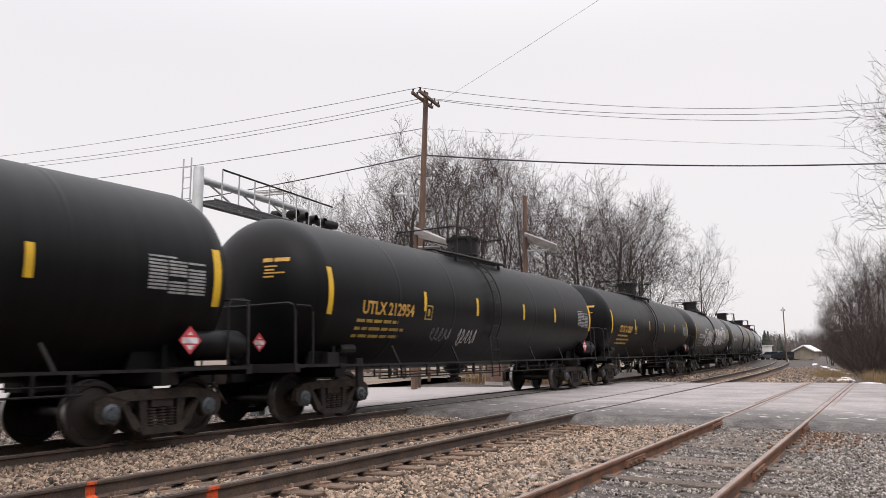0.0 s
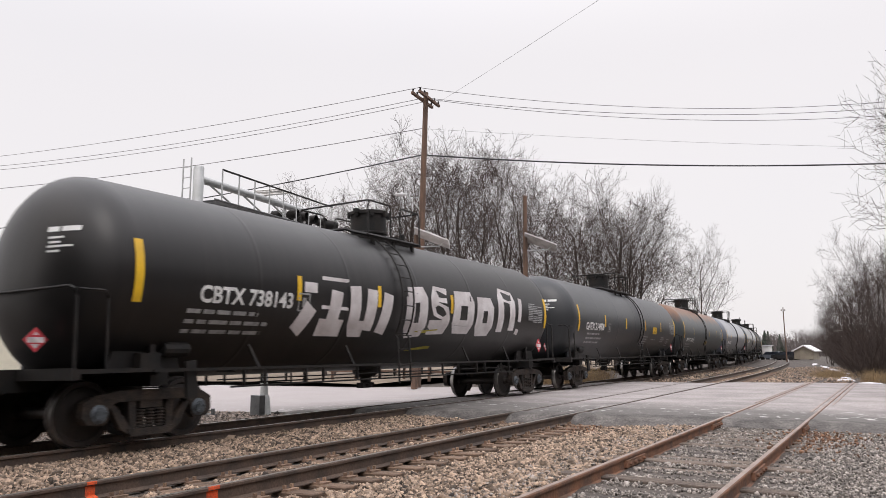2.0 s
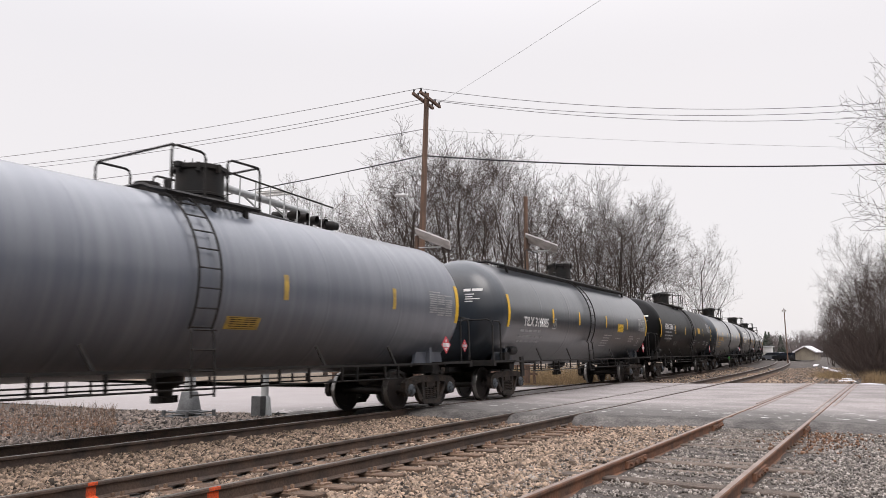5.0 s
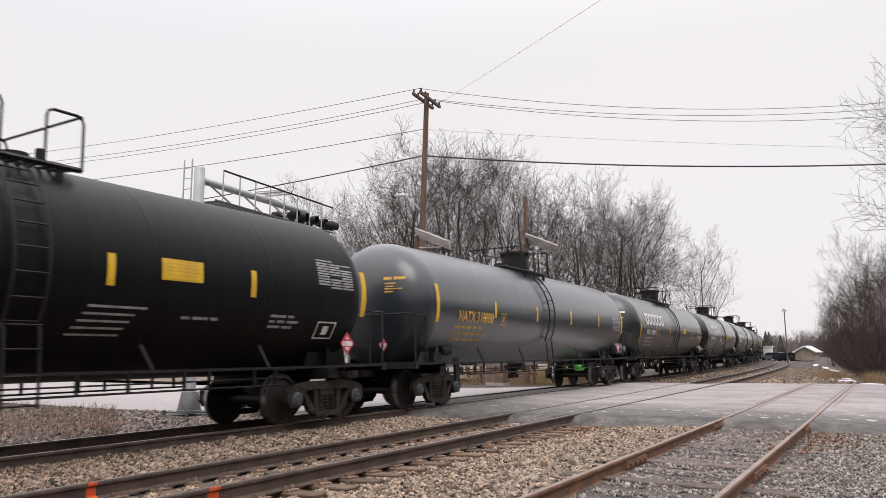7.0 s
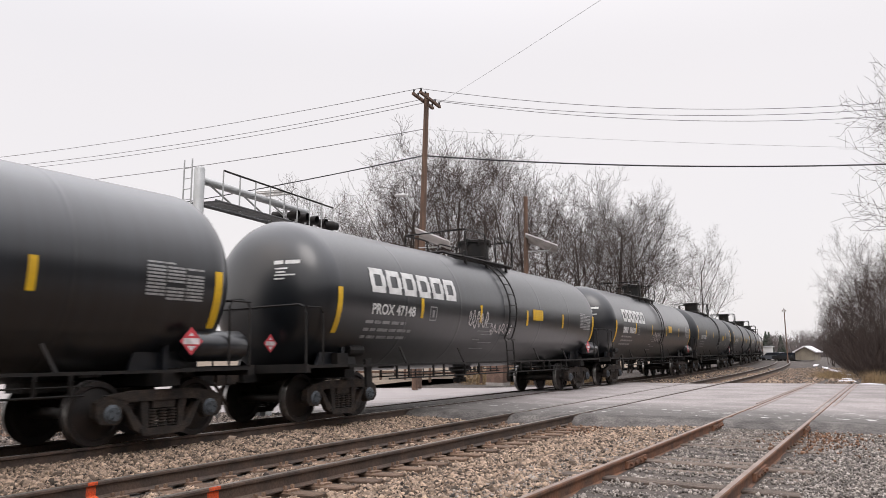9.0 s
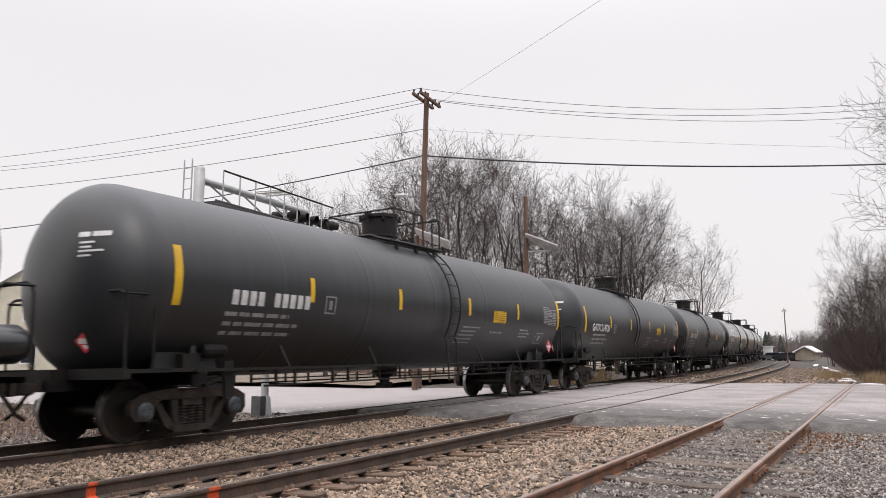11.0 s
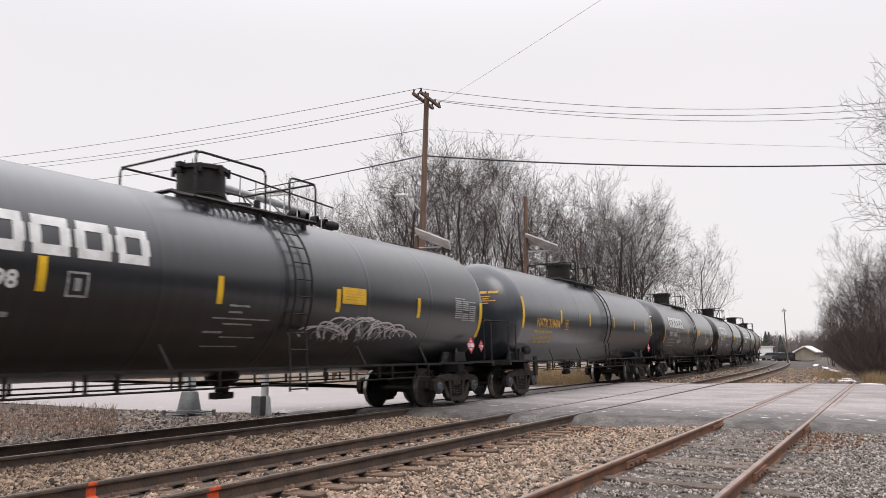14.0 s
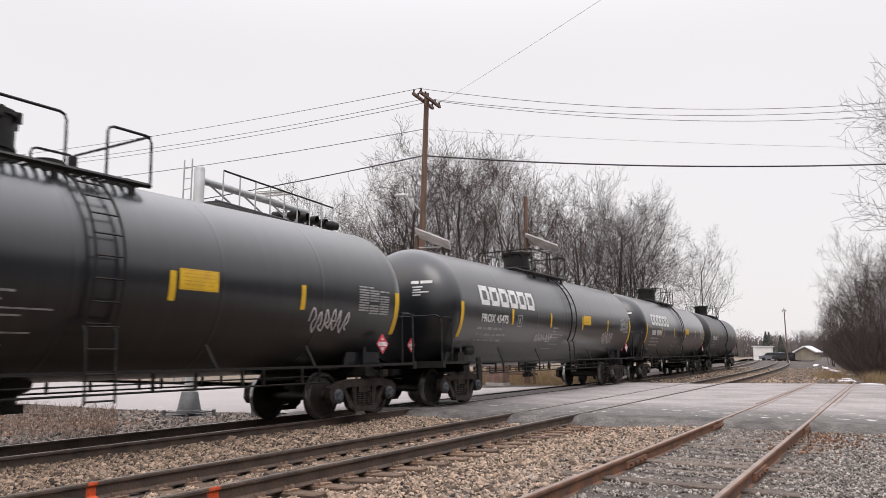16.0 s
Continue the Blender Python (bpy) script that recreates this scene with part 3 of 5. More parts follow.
def dome_mesh(r, h):
    """The manway: a banded drum with a lidded top, clamp lugs and a hinge."""
    b = Build()
    z = ZC + R - 0.08
    b.lathe([(r * 1.06, z), (r * 1.06, z + 0.10), (r * 0.94, z + 0.12), (r * 0.94, z + 0.2), (r, z + 0.21), (r, z + 0.25), (r * 0.95, z + 0.26), (r * 0.95, z + h - 0.1),
             (r * 1.05, z + h - 0.09), (r * 1.05, z + h - 0.02), (r * 0.98, z + h), (r * 0.5, z + h + 0.04), (0.02, z + h + 0.05)], "z", 32, (0, 0, 0))
    for i in range(8):
        t = 2 * math.pi * i / 8
        b.box(r * 1.03 - 0.02, r * 1.03 + 0.05, -0.035, 0.035, z + h - 0.17, z + h - 0.01, Matrix.Rotation(t, 4, "Z"))
    b.box(-0.06, 0.06, -r - 0.1, -r + 0.05, z + h - 0.07, z + h + 0.02)
    return b.mesh("dome", smooth=True)


def valve_mesh():
    b = Build()
    z = ZC + R - 0.05
    b.lathe([(0.28, z), (0.28, z + 0.14), (0.22, z + 0.18), (0.22, z + 0.24), (0.05, z + 0.25)], "z", 14)
    b.lathe([(0.07, z + 0.2), (0.07, z + 0.36), (0.02, z + 0.38)], "z", 8, (0.1, 0.35, 0))
    return b.mesh("valve_cover", smooth=True)


def tanklet_mesh():
    b = Build()
    b.lathe([(0.05, -0.62), (0.2, -0.58), (0.25, -0.48), (0.25, 0.48), (0.2, 0.58), (0.05, 0.62)], "y", 18)
    return b.mesh("air_reservoir", smooth=True)


def diamond_mesh(r, t, inner=0.0):
    b = Build()
    b.prism([(r, 0), (0, r), (-r, 0), (0, -r)], 0, t)
    return b.mesh("placard")


def placard_bars_mesh():
    b = Build()
    b.box(0.008, 0.012, -0.19, 0.19, -0.06, 0.055)
    b.prism([(0.10, -0.09), (0, -0.19), (-0.10, -0.09)], 0.008, 0.012)
    b.prism([(0.06, 0.10), (0, 0.17), (-0.06, 0.10)], 0.008, 0.012)
    return b.mesh("placard_print")


def brake_gear_mesh():
    b = Build()
    b.box(0.85, 1.2, -7.2, -6.85, 1.08, 1.3)
    b.lathe([(0.11, -0.26), (0.13, -0.18), (0.13, 0.18), (0.08, 0.26)], "y", 12, (1.1, -6.5, 1.36))
    b.box(1.36, 1.42, -6.45, -6.25, 1.05, 1.62, pose(0, 0, 0, 4, 0, 0))
    return b.mesh("brake_gear", smooth=False)


def head_print_mesh():
    """Rows of small print on the leading head."""
    b = Build()

    def at(x, z):
        k = min(1.0, (math.hypot(x, z - ZC) / R) ** (1 / 0.85))
        return (x, -HALF + 0.78 - 0.78 * math.sqrt(1 - k * k) - 0.012, z)
    for z, h, x0, x1 in ((3.02, 0.075, 0.50, 0.70), (3.02, 0.075, 0.74, 1.02), (2.92, 0.03, 0.54, 0.80), (2.85, 0.03, 0.56, 0.76), (2.79, 0.03, 0.54, 0.96), (2.72, 0.03, 0.54, 0.76)):
        vs = []
        for i in range(5):
            x = x0 + (x1 - x0) * i / 4
            vs += [at(x, z), at(x, z + h)]
        b.add(vs, [(2 * i, 2 * i + 1, 2 * i + 3, 2 * i + 2) for i in range(4)])
    return b.mesh("head_print", fix=False)


GRAFFITI_RND = random.Random(5)


def scrawl(y0, y1, a0, a1, n, rnd):
    """Loose spray-can scribble made of plain loops, or of many arcs thrown over one another."""
    if n > 10:
        arcs = []
        for i in range(n):
            c, w = y0 + (y1 - y0) * (i + 0.5) / n + rnd.uniform(-0.2, 0.2), rnd.uniform(0.25, 0.7)
            top = a0 + (a1 - a0) * (1.05 - 0.7 * abs(2 * (i + 0.5) / n - 1) ** 2) * rnd.uniform(0.75, 1.0)
            tilt = rnd.uniform(-0.3, 0.3)
            arcs.append([(c + w * math.cos(q) + tilt * math.sin(q), a0 + (top - a0) * math.sin(q)) for q in [math.pi * k / 12 * 1.08 for k in range(13)]])
        return arcs
    out, w = [], (y1 - y0) / n
    for i in range(n):
        y = y0 + i * w
        pts = [(y + rnd.uniform(-0.1, 0.4) * w, a0 + (a1 - a0) * rnd.uniform(0, 0.25)), (y + rnd.uniform(0.2, 0.7) * w, a1 - rnd.uniform(0, 3)),
               (y + rnd.uniform(0.5, 1.1) * w, a0 + (a1 - a0) * rnd.uniform(0.2, 0.6)), (y + rnd.uniform(0.2, 0.6) * w, a0 + (a1 - a0) * rnd.uniform(0.2, 0.5)),
               (y + rnd.uniform(0.8, 1.3) * w, a0 + rnd.uniform(-2, 3))]
        out += pts
    for _ in range(2):
        out = [q for (y0, a0), (y1, a1) in zip(out, out[1:]) for q in ((0.75 * y0 + 0.25 * y1, 0.75 * a0 + 0.25 * a1), (0.25 * y0 + 0.75 * y1, 0.25 * a0 + 0.75 * a1))]
    return [out]


def block_shape(y, w, a0, a1, hole, lean=0.12):
    """A fat sprayed block, hollow or not, as strokes."""
    h = (a1 - a0)
    if hole:
        return [[(y, a0), (y + lean, a1), (y + w + lean, a1), (y + w, a0), (y, a0)]]
    return [[(y, a0), (y + lean, a1)], [(y, a1 - h * 0.1), (y + w, a1 - h * 0.12)]]


CARS = [
    # paint, style, marks, place of the leading coupler at the start, tone
    (BLACK, "plain", "", -8.1, "black"), (BLACK, "amber", "UTLX 212954", 9.99, "black"), (BLACK, "amber", "UTLX 212839", 28.06, "black"),
    (BROWNISH, "tagged", "CBTX 738143", 46.13, "brown-black"), (CHARCOAL, "matt", "GATX 214909", 64.57, "charcoal grey"),
    (RUSTY, "old", "BAPX 222821", 83.14, "grey rust-streaked"), (GREY, "old", "BAPX 223712", 101.27, "light grey"),
    (BLUEGREY, "walkway", "TILX 310085", 119.5, "slate grey"), (BLACK, "white", "HSRX 3308", 137.84, "glossy black"),
    (BLUEGREY, "amber", "NATX 310080", 156.06, "blue-grey"), (SLATE, "logo", "PROX 43590", 174.26, "blue-black"),
    (SLATE, "logo", "PROX 47148", 192.7, "blue-black"), (SLATE, "logo", "", 210.95, "blue-black"),
    (CHARCOAL, "matt", "", 229.2, "charcoal grey"), (CHARCOAL, "matt", "GATX 214736", 247.46, "charcoal grey"),
    (CHARCOAL, "matt", "GATX 214758", 265.95, "charcoal grey"), (SLATE, "logo", "PROX 47098", 284.52, "blue-black"),
    (BLUEGREY, "amber", "NATX 310404", 302.37, "blue-grey"), (SLATE, "logo", "PROX 45464", 320.54, "blue-black"),
    (SLATE, "logo", "PROX 45475", 338.74, "blue-black"), (SLATE, "logo", "", 356.95, "blue-black"), (CHARCOAL, "last", "", 375.15, "charcoal grey"),
]
# manway, handrail loops, walkway and ladder along each car, by the series it belongs to
SERIES = {
    "utl": (0.87, (-1.32, -0.51), (0.17, 1.73), (-1.6, 1.65), -0.3), "cbt": (0.29, (-1.1, -0.2), (0.2, 1.07), (-1.15, 1.1), -0.54),
    "gat": (0.42, (-1.05, -0.1), (0.2, 0.93), (-1.1, 1.0), -0.6), "gax": (-0.02, (-0.84, 0.46), (0.9, 1.27), (-0.97, 1.37), 0.85),
    "bap": (0.75, (-0.71, 0.0), (0.5, 1.3), (-0.8, 1.3), -0.46), "hsr": (0.2, (-1.3, 0.47), (1.09, 1.65), (-1.36, 1.64), 0.6),
    "nat": (0.58, (-1.03, -0.1), (0.3, 1.12), (-1.05, 1.12), -0.37), "nax": (-0.2, (-1.02, 0.3), (1.04, 1.32), (-1.23, 1.32), 0.69),
    "pro": (1.28, (-1.15, 0.07), (0.74, 1.92), (-1.37, 1.85), 0.38), "prx": (-0.5, (-1.5, 0.16), (0.82, 1.6), (-1.5, 1.6), 0.47)}
SERIES_OF = ("utl utl utl cbt gax bap bap utl hsr nat pro pro pro gax gat gat prx nax prx prx prx prx").split()
TAGS = {1: [(-3.6, -2.5, -36, -19, 5, 0), (-2.2, -1.1, -40, -18, 5, 1)], 8: [(-6.2, -5.2, -27, -14, 4, 0), (-4.1, -3.2, -34, -20, 5, 0)],
        11: [(-2.2, -1.0, -20, 0, 5, 1), (-0.9, 0.6, -26, -12, 6, 1)], 12: [(-1.0, 0.6, -26, -6, 5, 1)], 16: [(1.2, 4.1, -32, -16, 17, 1), (1.3, 4.0, -34, -17, 13, 0)],
        18: [(-4.4, -3.2, -27, -17, 7, 1), (-2.8, -1.8, -33, -19, 5, 0), (4.8, 6.0, -30, -9, 6, 1)], 19: [(4.0, 5.3, -33, -12, 5, 1), (-2.6, -1.1, -32, -20, 7, 1)]}


def build_car(index, paint, style, marks, tone):
    manway, loop_a, loop_b, deck, ladder_y = SERIES[SERIES_OF[index]]
    long = {"white": 0.965, "matt": 1.035}.get(style, 1.0)
    ending = " on the far track"
    car = thing("tank_car", {"amber": "%s railway tank car with yellow lettering", "plain": "%s tank car with yellow end stripes", "tagged": "%s tank car under large white graffiti",
                             "matt": "matt %s tank car with white lettering", "old": "%s old tank car with side ladder", "walkway": "%s tank car with long roof walkway",
                             "white": "%s tank car with bold white lettering", "logo": "%s railway tank car with white emblem",
                             "last": "%s tank car at the train's tail"}[style] % tone + ending, "tank car", "tank cars of the train")
    tank = part("tank", cached("tank", tank_mesh), paint, car, at=Matrix.Diagonal((1, long, 1, 1)))
    axles = [a for y in (-BOG, BOG) for a in build_truck(car, y)]
    for rz in (0, 180):
        turn = pose(0, 0, 0, 0, 0, rz)
        step = pose(0, ladder_y, 0, 0, 0, rz)
        part("draft_sill", cached("sill", draft_sill_mesh), IRON, car, at=turn)
        part("end_platform", cached("endplat", end_platform_mesh), IRON, car, at=turn)
        part("body_bolster", cached("bodybol", body_bolster_mesh), IRON, car, at=turn)
        part("saddle", cached("saddle", saddle_mesh), paint, car, at=turn)
        part("coupler", cached("coupler", coupler_mesh), TRUCK, car, at=turn)
        part("end_handrail", cached("endrail", end_rail_mesh), IRON, car, at=turn)
        part("side_rail", cached("siderail", side_rail_mesh), IRON, car, at=turn)
        lad = [part("ladder_rail", cached("ladder%.2f" % y, lambda: ladder_rail_mesh(y, 0.62)), IRON, car, at=step) for y in (-0.23, 0.23)]
        for a in range(60, -30, -11):
            x, y, z = on_tank(0, a, 0.09)
            part("rung", cached("rung", rung_mesh), IRON, lad[0], at=pose(x, 0, z))
        for z in (1.65, 1.35, 1.02, 0.66):
            part("rung", cached("rung", rung_mesh), IRON, lad[0], at=pose(1.52 if z < 1.3 else 1.52 + (z - 1.05) * 0.05, 0, z))
    for y in (-5.0, -2.3, 2.6, 5.0):
        part("brace", cached("brace", brace_mesh), IRON, car, at=pose(0, y, 0))
    part("brake_pipe", cached("pipe", brake_pipe_mesh), IRON, car)
    part("outlet_valve", cached("outlet", outlet_mesh), IRON, car)
    part("brake_gear", cached("brakegear", brake_gear_mesh), IRON, car)
    # top fittings
    if style == "walkway":
        build_platform(car, -6.5, 6.5)
        for y in (-4.2, 3.4):
            part("top_handrail", cached("hand%.1f" % y, lambda: handrail_mesh(y, y + 1.1, 0.7, ())), IRON, car)
    else:
        build_platform(car, *deck)
        for x in (-0.97, 0.97):
            for y0, y1 in (loop_a, loop_b):
                part("top_handrail", cached("hand%.2f%.2f%.2f" % (x, y0, y1), lambda: handrail_mesh(y0, y1, x, ())), IRON, car)
        for y in (loop_a[0] + 0.03, loop_b[1] - 0.03):
            part("top_cross_rail", cached("cross%.2f" % y, lambda: cross_rail_mesh(y)), IRON, car)
    part("dome", cached("dome", lambda: dome_mesh(0.46, 0.78)), IRON, car, at=pose(0, manway, 0))
    part("valve_cover", cached("valve", valve_mesh), IRON, car, at=pose(0, manway - 1.15 if manway > 0.35 else manway + 1.0, 0))
    if index in (0, 1, 2, 9, 10, 11, 12):
        part("air_reservoir", cached("reservoir", tanklet_mesh), paint, car, at=pose(1.2, 7.85, 1.42))
    for y, x, s in ((7.15, 1.47, 0.8), (-8.42, 0.55, 0.66)):
        pl = part("placard", cached("diamond", lambda: diamond_mesh(0.27, 0.008)), RED, car, "red and white diamond hazard placard", at=pose(x, y, 1.48 if y > 0 else 1.5) @ Matrix.Scale(s, 4))
        part("placard_print", cached("print", placard_bars_mesh), PLACARD_WHITE, pl)
    # reflectors and print on the near flank
    low = -13 if style == "logo" else 0
    for y in (-7.55, 7.6) if style != "matt" else (-7.63, 7.9):
        part("reflector_strip", cached("strip%.2f%d" % (y, low), lambda: patches([(y - 0.075, y + 0.075, low - 17, low + 17)])), YELLOW, tank, "yellow reflective strip")
    mids = {"matt": (-4.5, -1.5, 1.75, 4.75), "logo": (-4.45, -1.45, 1.6, 4.55), "old": (-4.5, 1.39, 4.83), "white": (-4.04, -1.33, 1.77, 4.5),
            "amber": (-4.02, -1.36, 1.67, 4.17) if index < 3 else (-4.37, -1.4, 1.6, 4.6)}.get(style, (-4.09, -1.53, 1.6, 4.52))
    mid_a = -6.3 if style == "logo" else -0.8
    for y in mids:
        part("reflector_strip", cached("midstrip%.2f%.0f" % (y, mid_a), lambda: patches([(y - 0.06, y + 0.06, mid_a - 8.3, mid_a + 8.3)])), YELLOW if style != "old" else DULL_YELLOW, tank, "yellow reflective strip")
    ink = {"amber": AMBER, "plain": AMBER}.get(style, WHITE)
    soft = {"amber": DULL_YELLOW, "plain": DULL_YELLOW}.get(style, STENCIL)
    a_mid = {"white": 3.7, "old": -19.8}.get(style, -9.8)
    m0, m1 = {"matt": (-6.83, -4.66), "logo": (-6.45, -4.75), "white": (-6.65, -4.78), "old": (-6.66, -4.4), "tagged": (-6.41, -4.25)}.get(style, (-6.48, -4.5))
    if marks:
        part("lettering", lettering(marks, m0, m1, a_mid, {"logo": 0.235, "old": 0.21}.get(style, 0.285)), ink, tank)
    else:
        part("lettering", patches([(-6.5 + 0.2 * i, -6.36 + 0.2 * i, a_mid - 4.5, a_mid + 4.5) for i in range(10) if i != 4]), ink, tank)
    part("small_print", cached("print_a%s" % a_mid, lambda: lines_of_text(-6.6, -4.7, a_mid - 9, 3, 0.17, 0.07, 3)), soft, tank)
    c_y, c_a = {"white": (6.2, 20), "matt": (6.68, 6), "logo": (6.25, 4), "amber": (6.35, 6)}.get(style, (6.3, 7))
    part("small_print", cached("consol%.2f" % c_y, lambda: patches([(c_y, c_y + 0.5, c_a + 1.2, c_a + 2.2)] + [
        (c_y + 0.36 * j, c_y + 0.36 * j + 0.33, c_a - 1.9 * i - 1.15, c_a - 1.9 * i) for i in range(10) for j in range(3) if (i * 3 + j) % 11 != 5])), STENCIL, tank)
    part("head_print", cached("headprint", head_print_mesh), ink, tank)
    b_y = {"white": -4.5, "logo": -4.1, "old": -4.34, "amber": -4.0}.get(style, -4.1)
    part("test_mark", cached("box_a%s%.2f" % (a_mid, b_y), lambda: frame_box(b_y, a_mid + 6, 0.32, 0.34)), soft if style == "amber" else STENCIL, tank)
    if style in ("logo", "white", "matt", "walkway", "old"):
        y = {"logo": 1.72 if index > 12 else 2.03, "white": 2.62, "old": 0.08}.get(style, 3.15)
        a = {"old": -21.5, "white": 8.4, "logo": 4.0}.get(style, -2.0)
        h = 8.5 if style == "old" else 12.0
        lab = part("warning_label", cached("label%.2f%.0f" % (y, a), lambda: patches([(y, y + 0.78, a - h, a)])), YELLOW if style != "old" else DULL_YELLOW, tank, "yellow warning label")
        lab_print = [(y + 0.05, y + 0.73, a - 0.9, a - 0.6), (y + 0.05, y + 0.73, a - h + 0.6, a - h + 0.9)]
        for i in range(4):
            lab_print += [(y + 0.09 + 0.155 * j, y + 0.09 + 0.155 * j + 0.13, a - h * (0.2 + 0.17 * i) - 0.55, a - h * (0.2 + 0.17 * i)) for j in range(4)]
        part("label_print", cached("labelprint%.2f%.0f" % (y, a), lambda: patches(lab_print, 0.010)), AMBER if style in ("logo", "white") else IRON, lab)
    if style == "logo":
        part("small_print", cached("print_e", lambda: patches([(-1.2, -0.75, -15.5, -14.3), (-1.2, -0.9, -19.5, -18.3), (-1.5, -0.2, -23.5, -22.6), (-1.25, -0.6, -27, -26), (-1.6, -1.2, -33, -31.5), (-1.2, -0.4, -36, -35), (-1.5, -0.7, -43, -42)])), STENCIL, tank)
    if style in ("matt", "white", "walkway"):
        part("small_print", cached("print_b", lambda: patches([(1.5 - 0.05 * i, 2.45 - 0.14 * (i > 0) - 0.05 * i, -20.5 - 4.0 * i, -19.2 - 4.0 * i) for i in range(5)])), STENCIL, tank)
        part("small_print", cached("print_c", lambda: lines_of_text(3.1, 4.0, -23, 1, 0.11, 0.05, 7)), STENCIL, tank)
        part("small_print", cached("print_d", lambda: lines_of_text(5.0, 5.8, -19, 3, 0.10, 0.05, 8)), STENCIL, tank)
        part("test_mark", cached("box_b", lambda: frame_box(6.3, -22, 0.55, 0.36)), WHITE if style == "white" else STENCIL, tank)
    if style == "logo":
        for i in range(6):
            y, w, t = -6.5 + i * 0.625, 0.56, 0.15
            part("emblem_block", cached("emblem%d" % i, lambda: patches([(y + 0.03, y + w - 0.03, 17.4, 22.5), (y + 0.03, y + w - 0.03, 2.8, 7.9), (y, y + t, 7.9, 17.4), (y + w - t, y + w, 7.9, 17.4)], 0.010)), WHITE, tank, "white block of the emblem")
    if style == "tagged":
        blocks = [[(-4.1, 4), (-4.1, -3)], [(-4.05, -12), (-4.35, -31)], [(-3.75, -2), (-2.75, -2)], [(-3.3, 0), (-3.4, -30)], [(-3.75, -27), (-3.0, -27)], [(-2.55, 5), (-2.5, -27), (-2.1, -27)],
                  [(-1.95, 4), (-2.0, -28)], [(-1.35, 2), (-1.5, -30)], [(-0.3, 2), (-0.25, -27), (0.3, -25), (0.25, 5), (-0.4, 3)], [(1.35, 6), (0.75, 7), (0.8, -6), (1.35, -10), (1.35, -22), (0.6, -23)],
                  [(1.9, 6), (1.85, -21), (2.6, -21), (2.6, 6), (1.75, 5)], [(3.15, 3), (3.1, -23), (3.75, -22), (3.75, 3), (2.98, 2)], [(4.4, -24), (4.4, 15), (5.15, 12), (5.15, -22)], [(5.72, 13), (5.62, -12)], [(5.6, -20), (5.58, -26)]]
        blocks = [[(y + (0.33 if y < -2.9 else 0.17 if y < -1 else 0.0), a) for y, a in line] for line in blocks]
        for i, line in enumerate(blocks):
            wide = 0.62 if i == 2 else (0.22 if i > 12 else 0.36)
            part("graffiti", strokes([line], wide, 0.009 + 0.001 * (i % 3)), SPRAY, tank, "large white sprayed block graffiti")
        part("graffiti", strokes([[(0.1, -37), (1.1, -34)]], 0.55, 0.008), SPRAY_YELLOW, tank, "yellow sprayed patch")
    for y0, y1, a0, a1, n, strong in TAGS.get(index, ()):
        part("graffiti", strokes(scrawl(y0, y1, a0, a1, n, GRAFFITI_RND), 0.035), SPRAY if strong else THIN_SPRAY, tank, "scrawled pale spray-paint tag")
    if index == 9:
        part("air_hose_drum", cached("drum", tanklet_mesh), GREEN, car, "bright green cylinder", at=pose(1.0, 3.75, 0.75) @ Matrix.Scale(0.5, 4))
    for mark in tank.children:          # print keeps its own size on a longer or shorter shell
        if not mark.name.startswith("head_print"):
            mark.matrix_local = Matrix.Diagonal((1, 1 / long, 1, 1))
    return car, axles

# ---------- ground ----------
def smoothstep(a, b, x):
    t = min(1.0, max(0.0, (x - a) / (b - a)))
    return t * t * (3 - 2 * t)


ROAD_NEAR, ROAD_FAR = 15.9, 34.0


def far_edge(x):
    return 36.6 + 0.24 * x if x > -30 else 29.4


def near_edge(x):
    return ROAD_NEAR + 0.35 * math.sin(x * 0.7) * 0.4 + 0.5 * smoothstep(-5, -2, x)


def road_z(x):
    """The crossing's surface follows the rail heads."""
    xs = (-80, -22, -16, -13.2, X1 - 0.75, X1 + 0.75, X2 - 0.75, X2 + 0.75, X3 - 0.8, X3 + 0.8, 2.5, 60)
    zs = (-0.75, -0.44, -0.33, -0.2, -0.035, 0.012, -0.005, 0.042, 0.07, 0.07, 0.0, -0.2)
    return float(np.interp(x, xs, zs))


def ground_z(x, y):
    """Height of ballast and soil beside the tracks."""
    o = 0.0
    if -60 < y < 240:
        o = x - on_main(y, 0).x + X2 if y > 0 else x
    else:
        return -0.6
    xs = (-60, -22, -14.5, -13.2, -12.2, -12.0, -9.90, -9.84, -8.5, -8.1, -5.2, -4.9, -3.5, -1.0, 0.2, 3.0, 8.0, 20, 60)
    zs = (-0.9, -0.5, -0.36, -0.34, -0.27, -0.25, -0.215, -0.132, -0.165, -0.215, -0.18, -0.155, -0.072, -0.072, -0.06, -0.08, -0.1, 0.3, 1.0)
    return float(np.interp(o, xs, zs))


def sheet(name, xs, ys, height, material, parent=None):
    vs = [(x, y, height(x, y)) for y in ys for x in xs]
    n = len(xs)
    fs = [(j * n + i, j * n + i + 1, (j + 1) * n + i + 1, (j + 1) * n + i) for j in range(len(ys) - 1) for i in range(n - 1)]
    me = bpy.data.meshes.new(name)
    me.from_pydata(vs, [], fs)
    me.polygons.foreach_set("use_smooth", [True] * len(fs))
    return part(name, me, material, parent)


def bumpy(x, y):
    z = ground_z(x, y)
    if near_edge(x) + 0.2 < y < far_edge(x) - 0.2:
        z = min(z, road_z(x) - 0.12)
    return z + 0.02 * noise.noise((x * 1.7, y * 1.7, 0)) if abs(x) < 40 and abs(y) < 90 else z


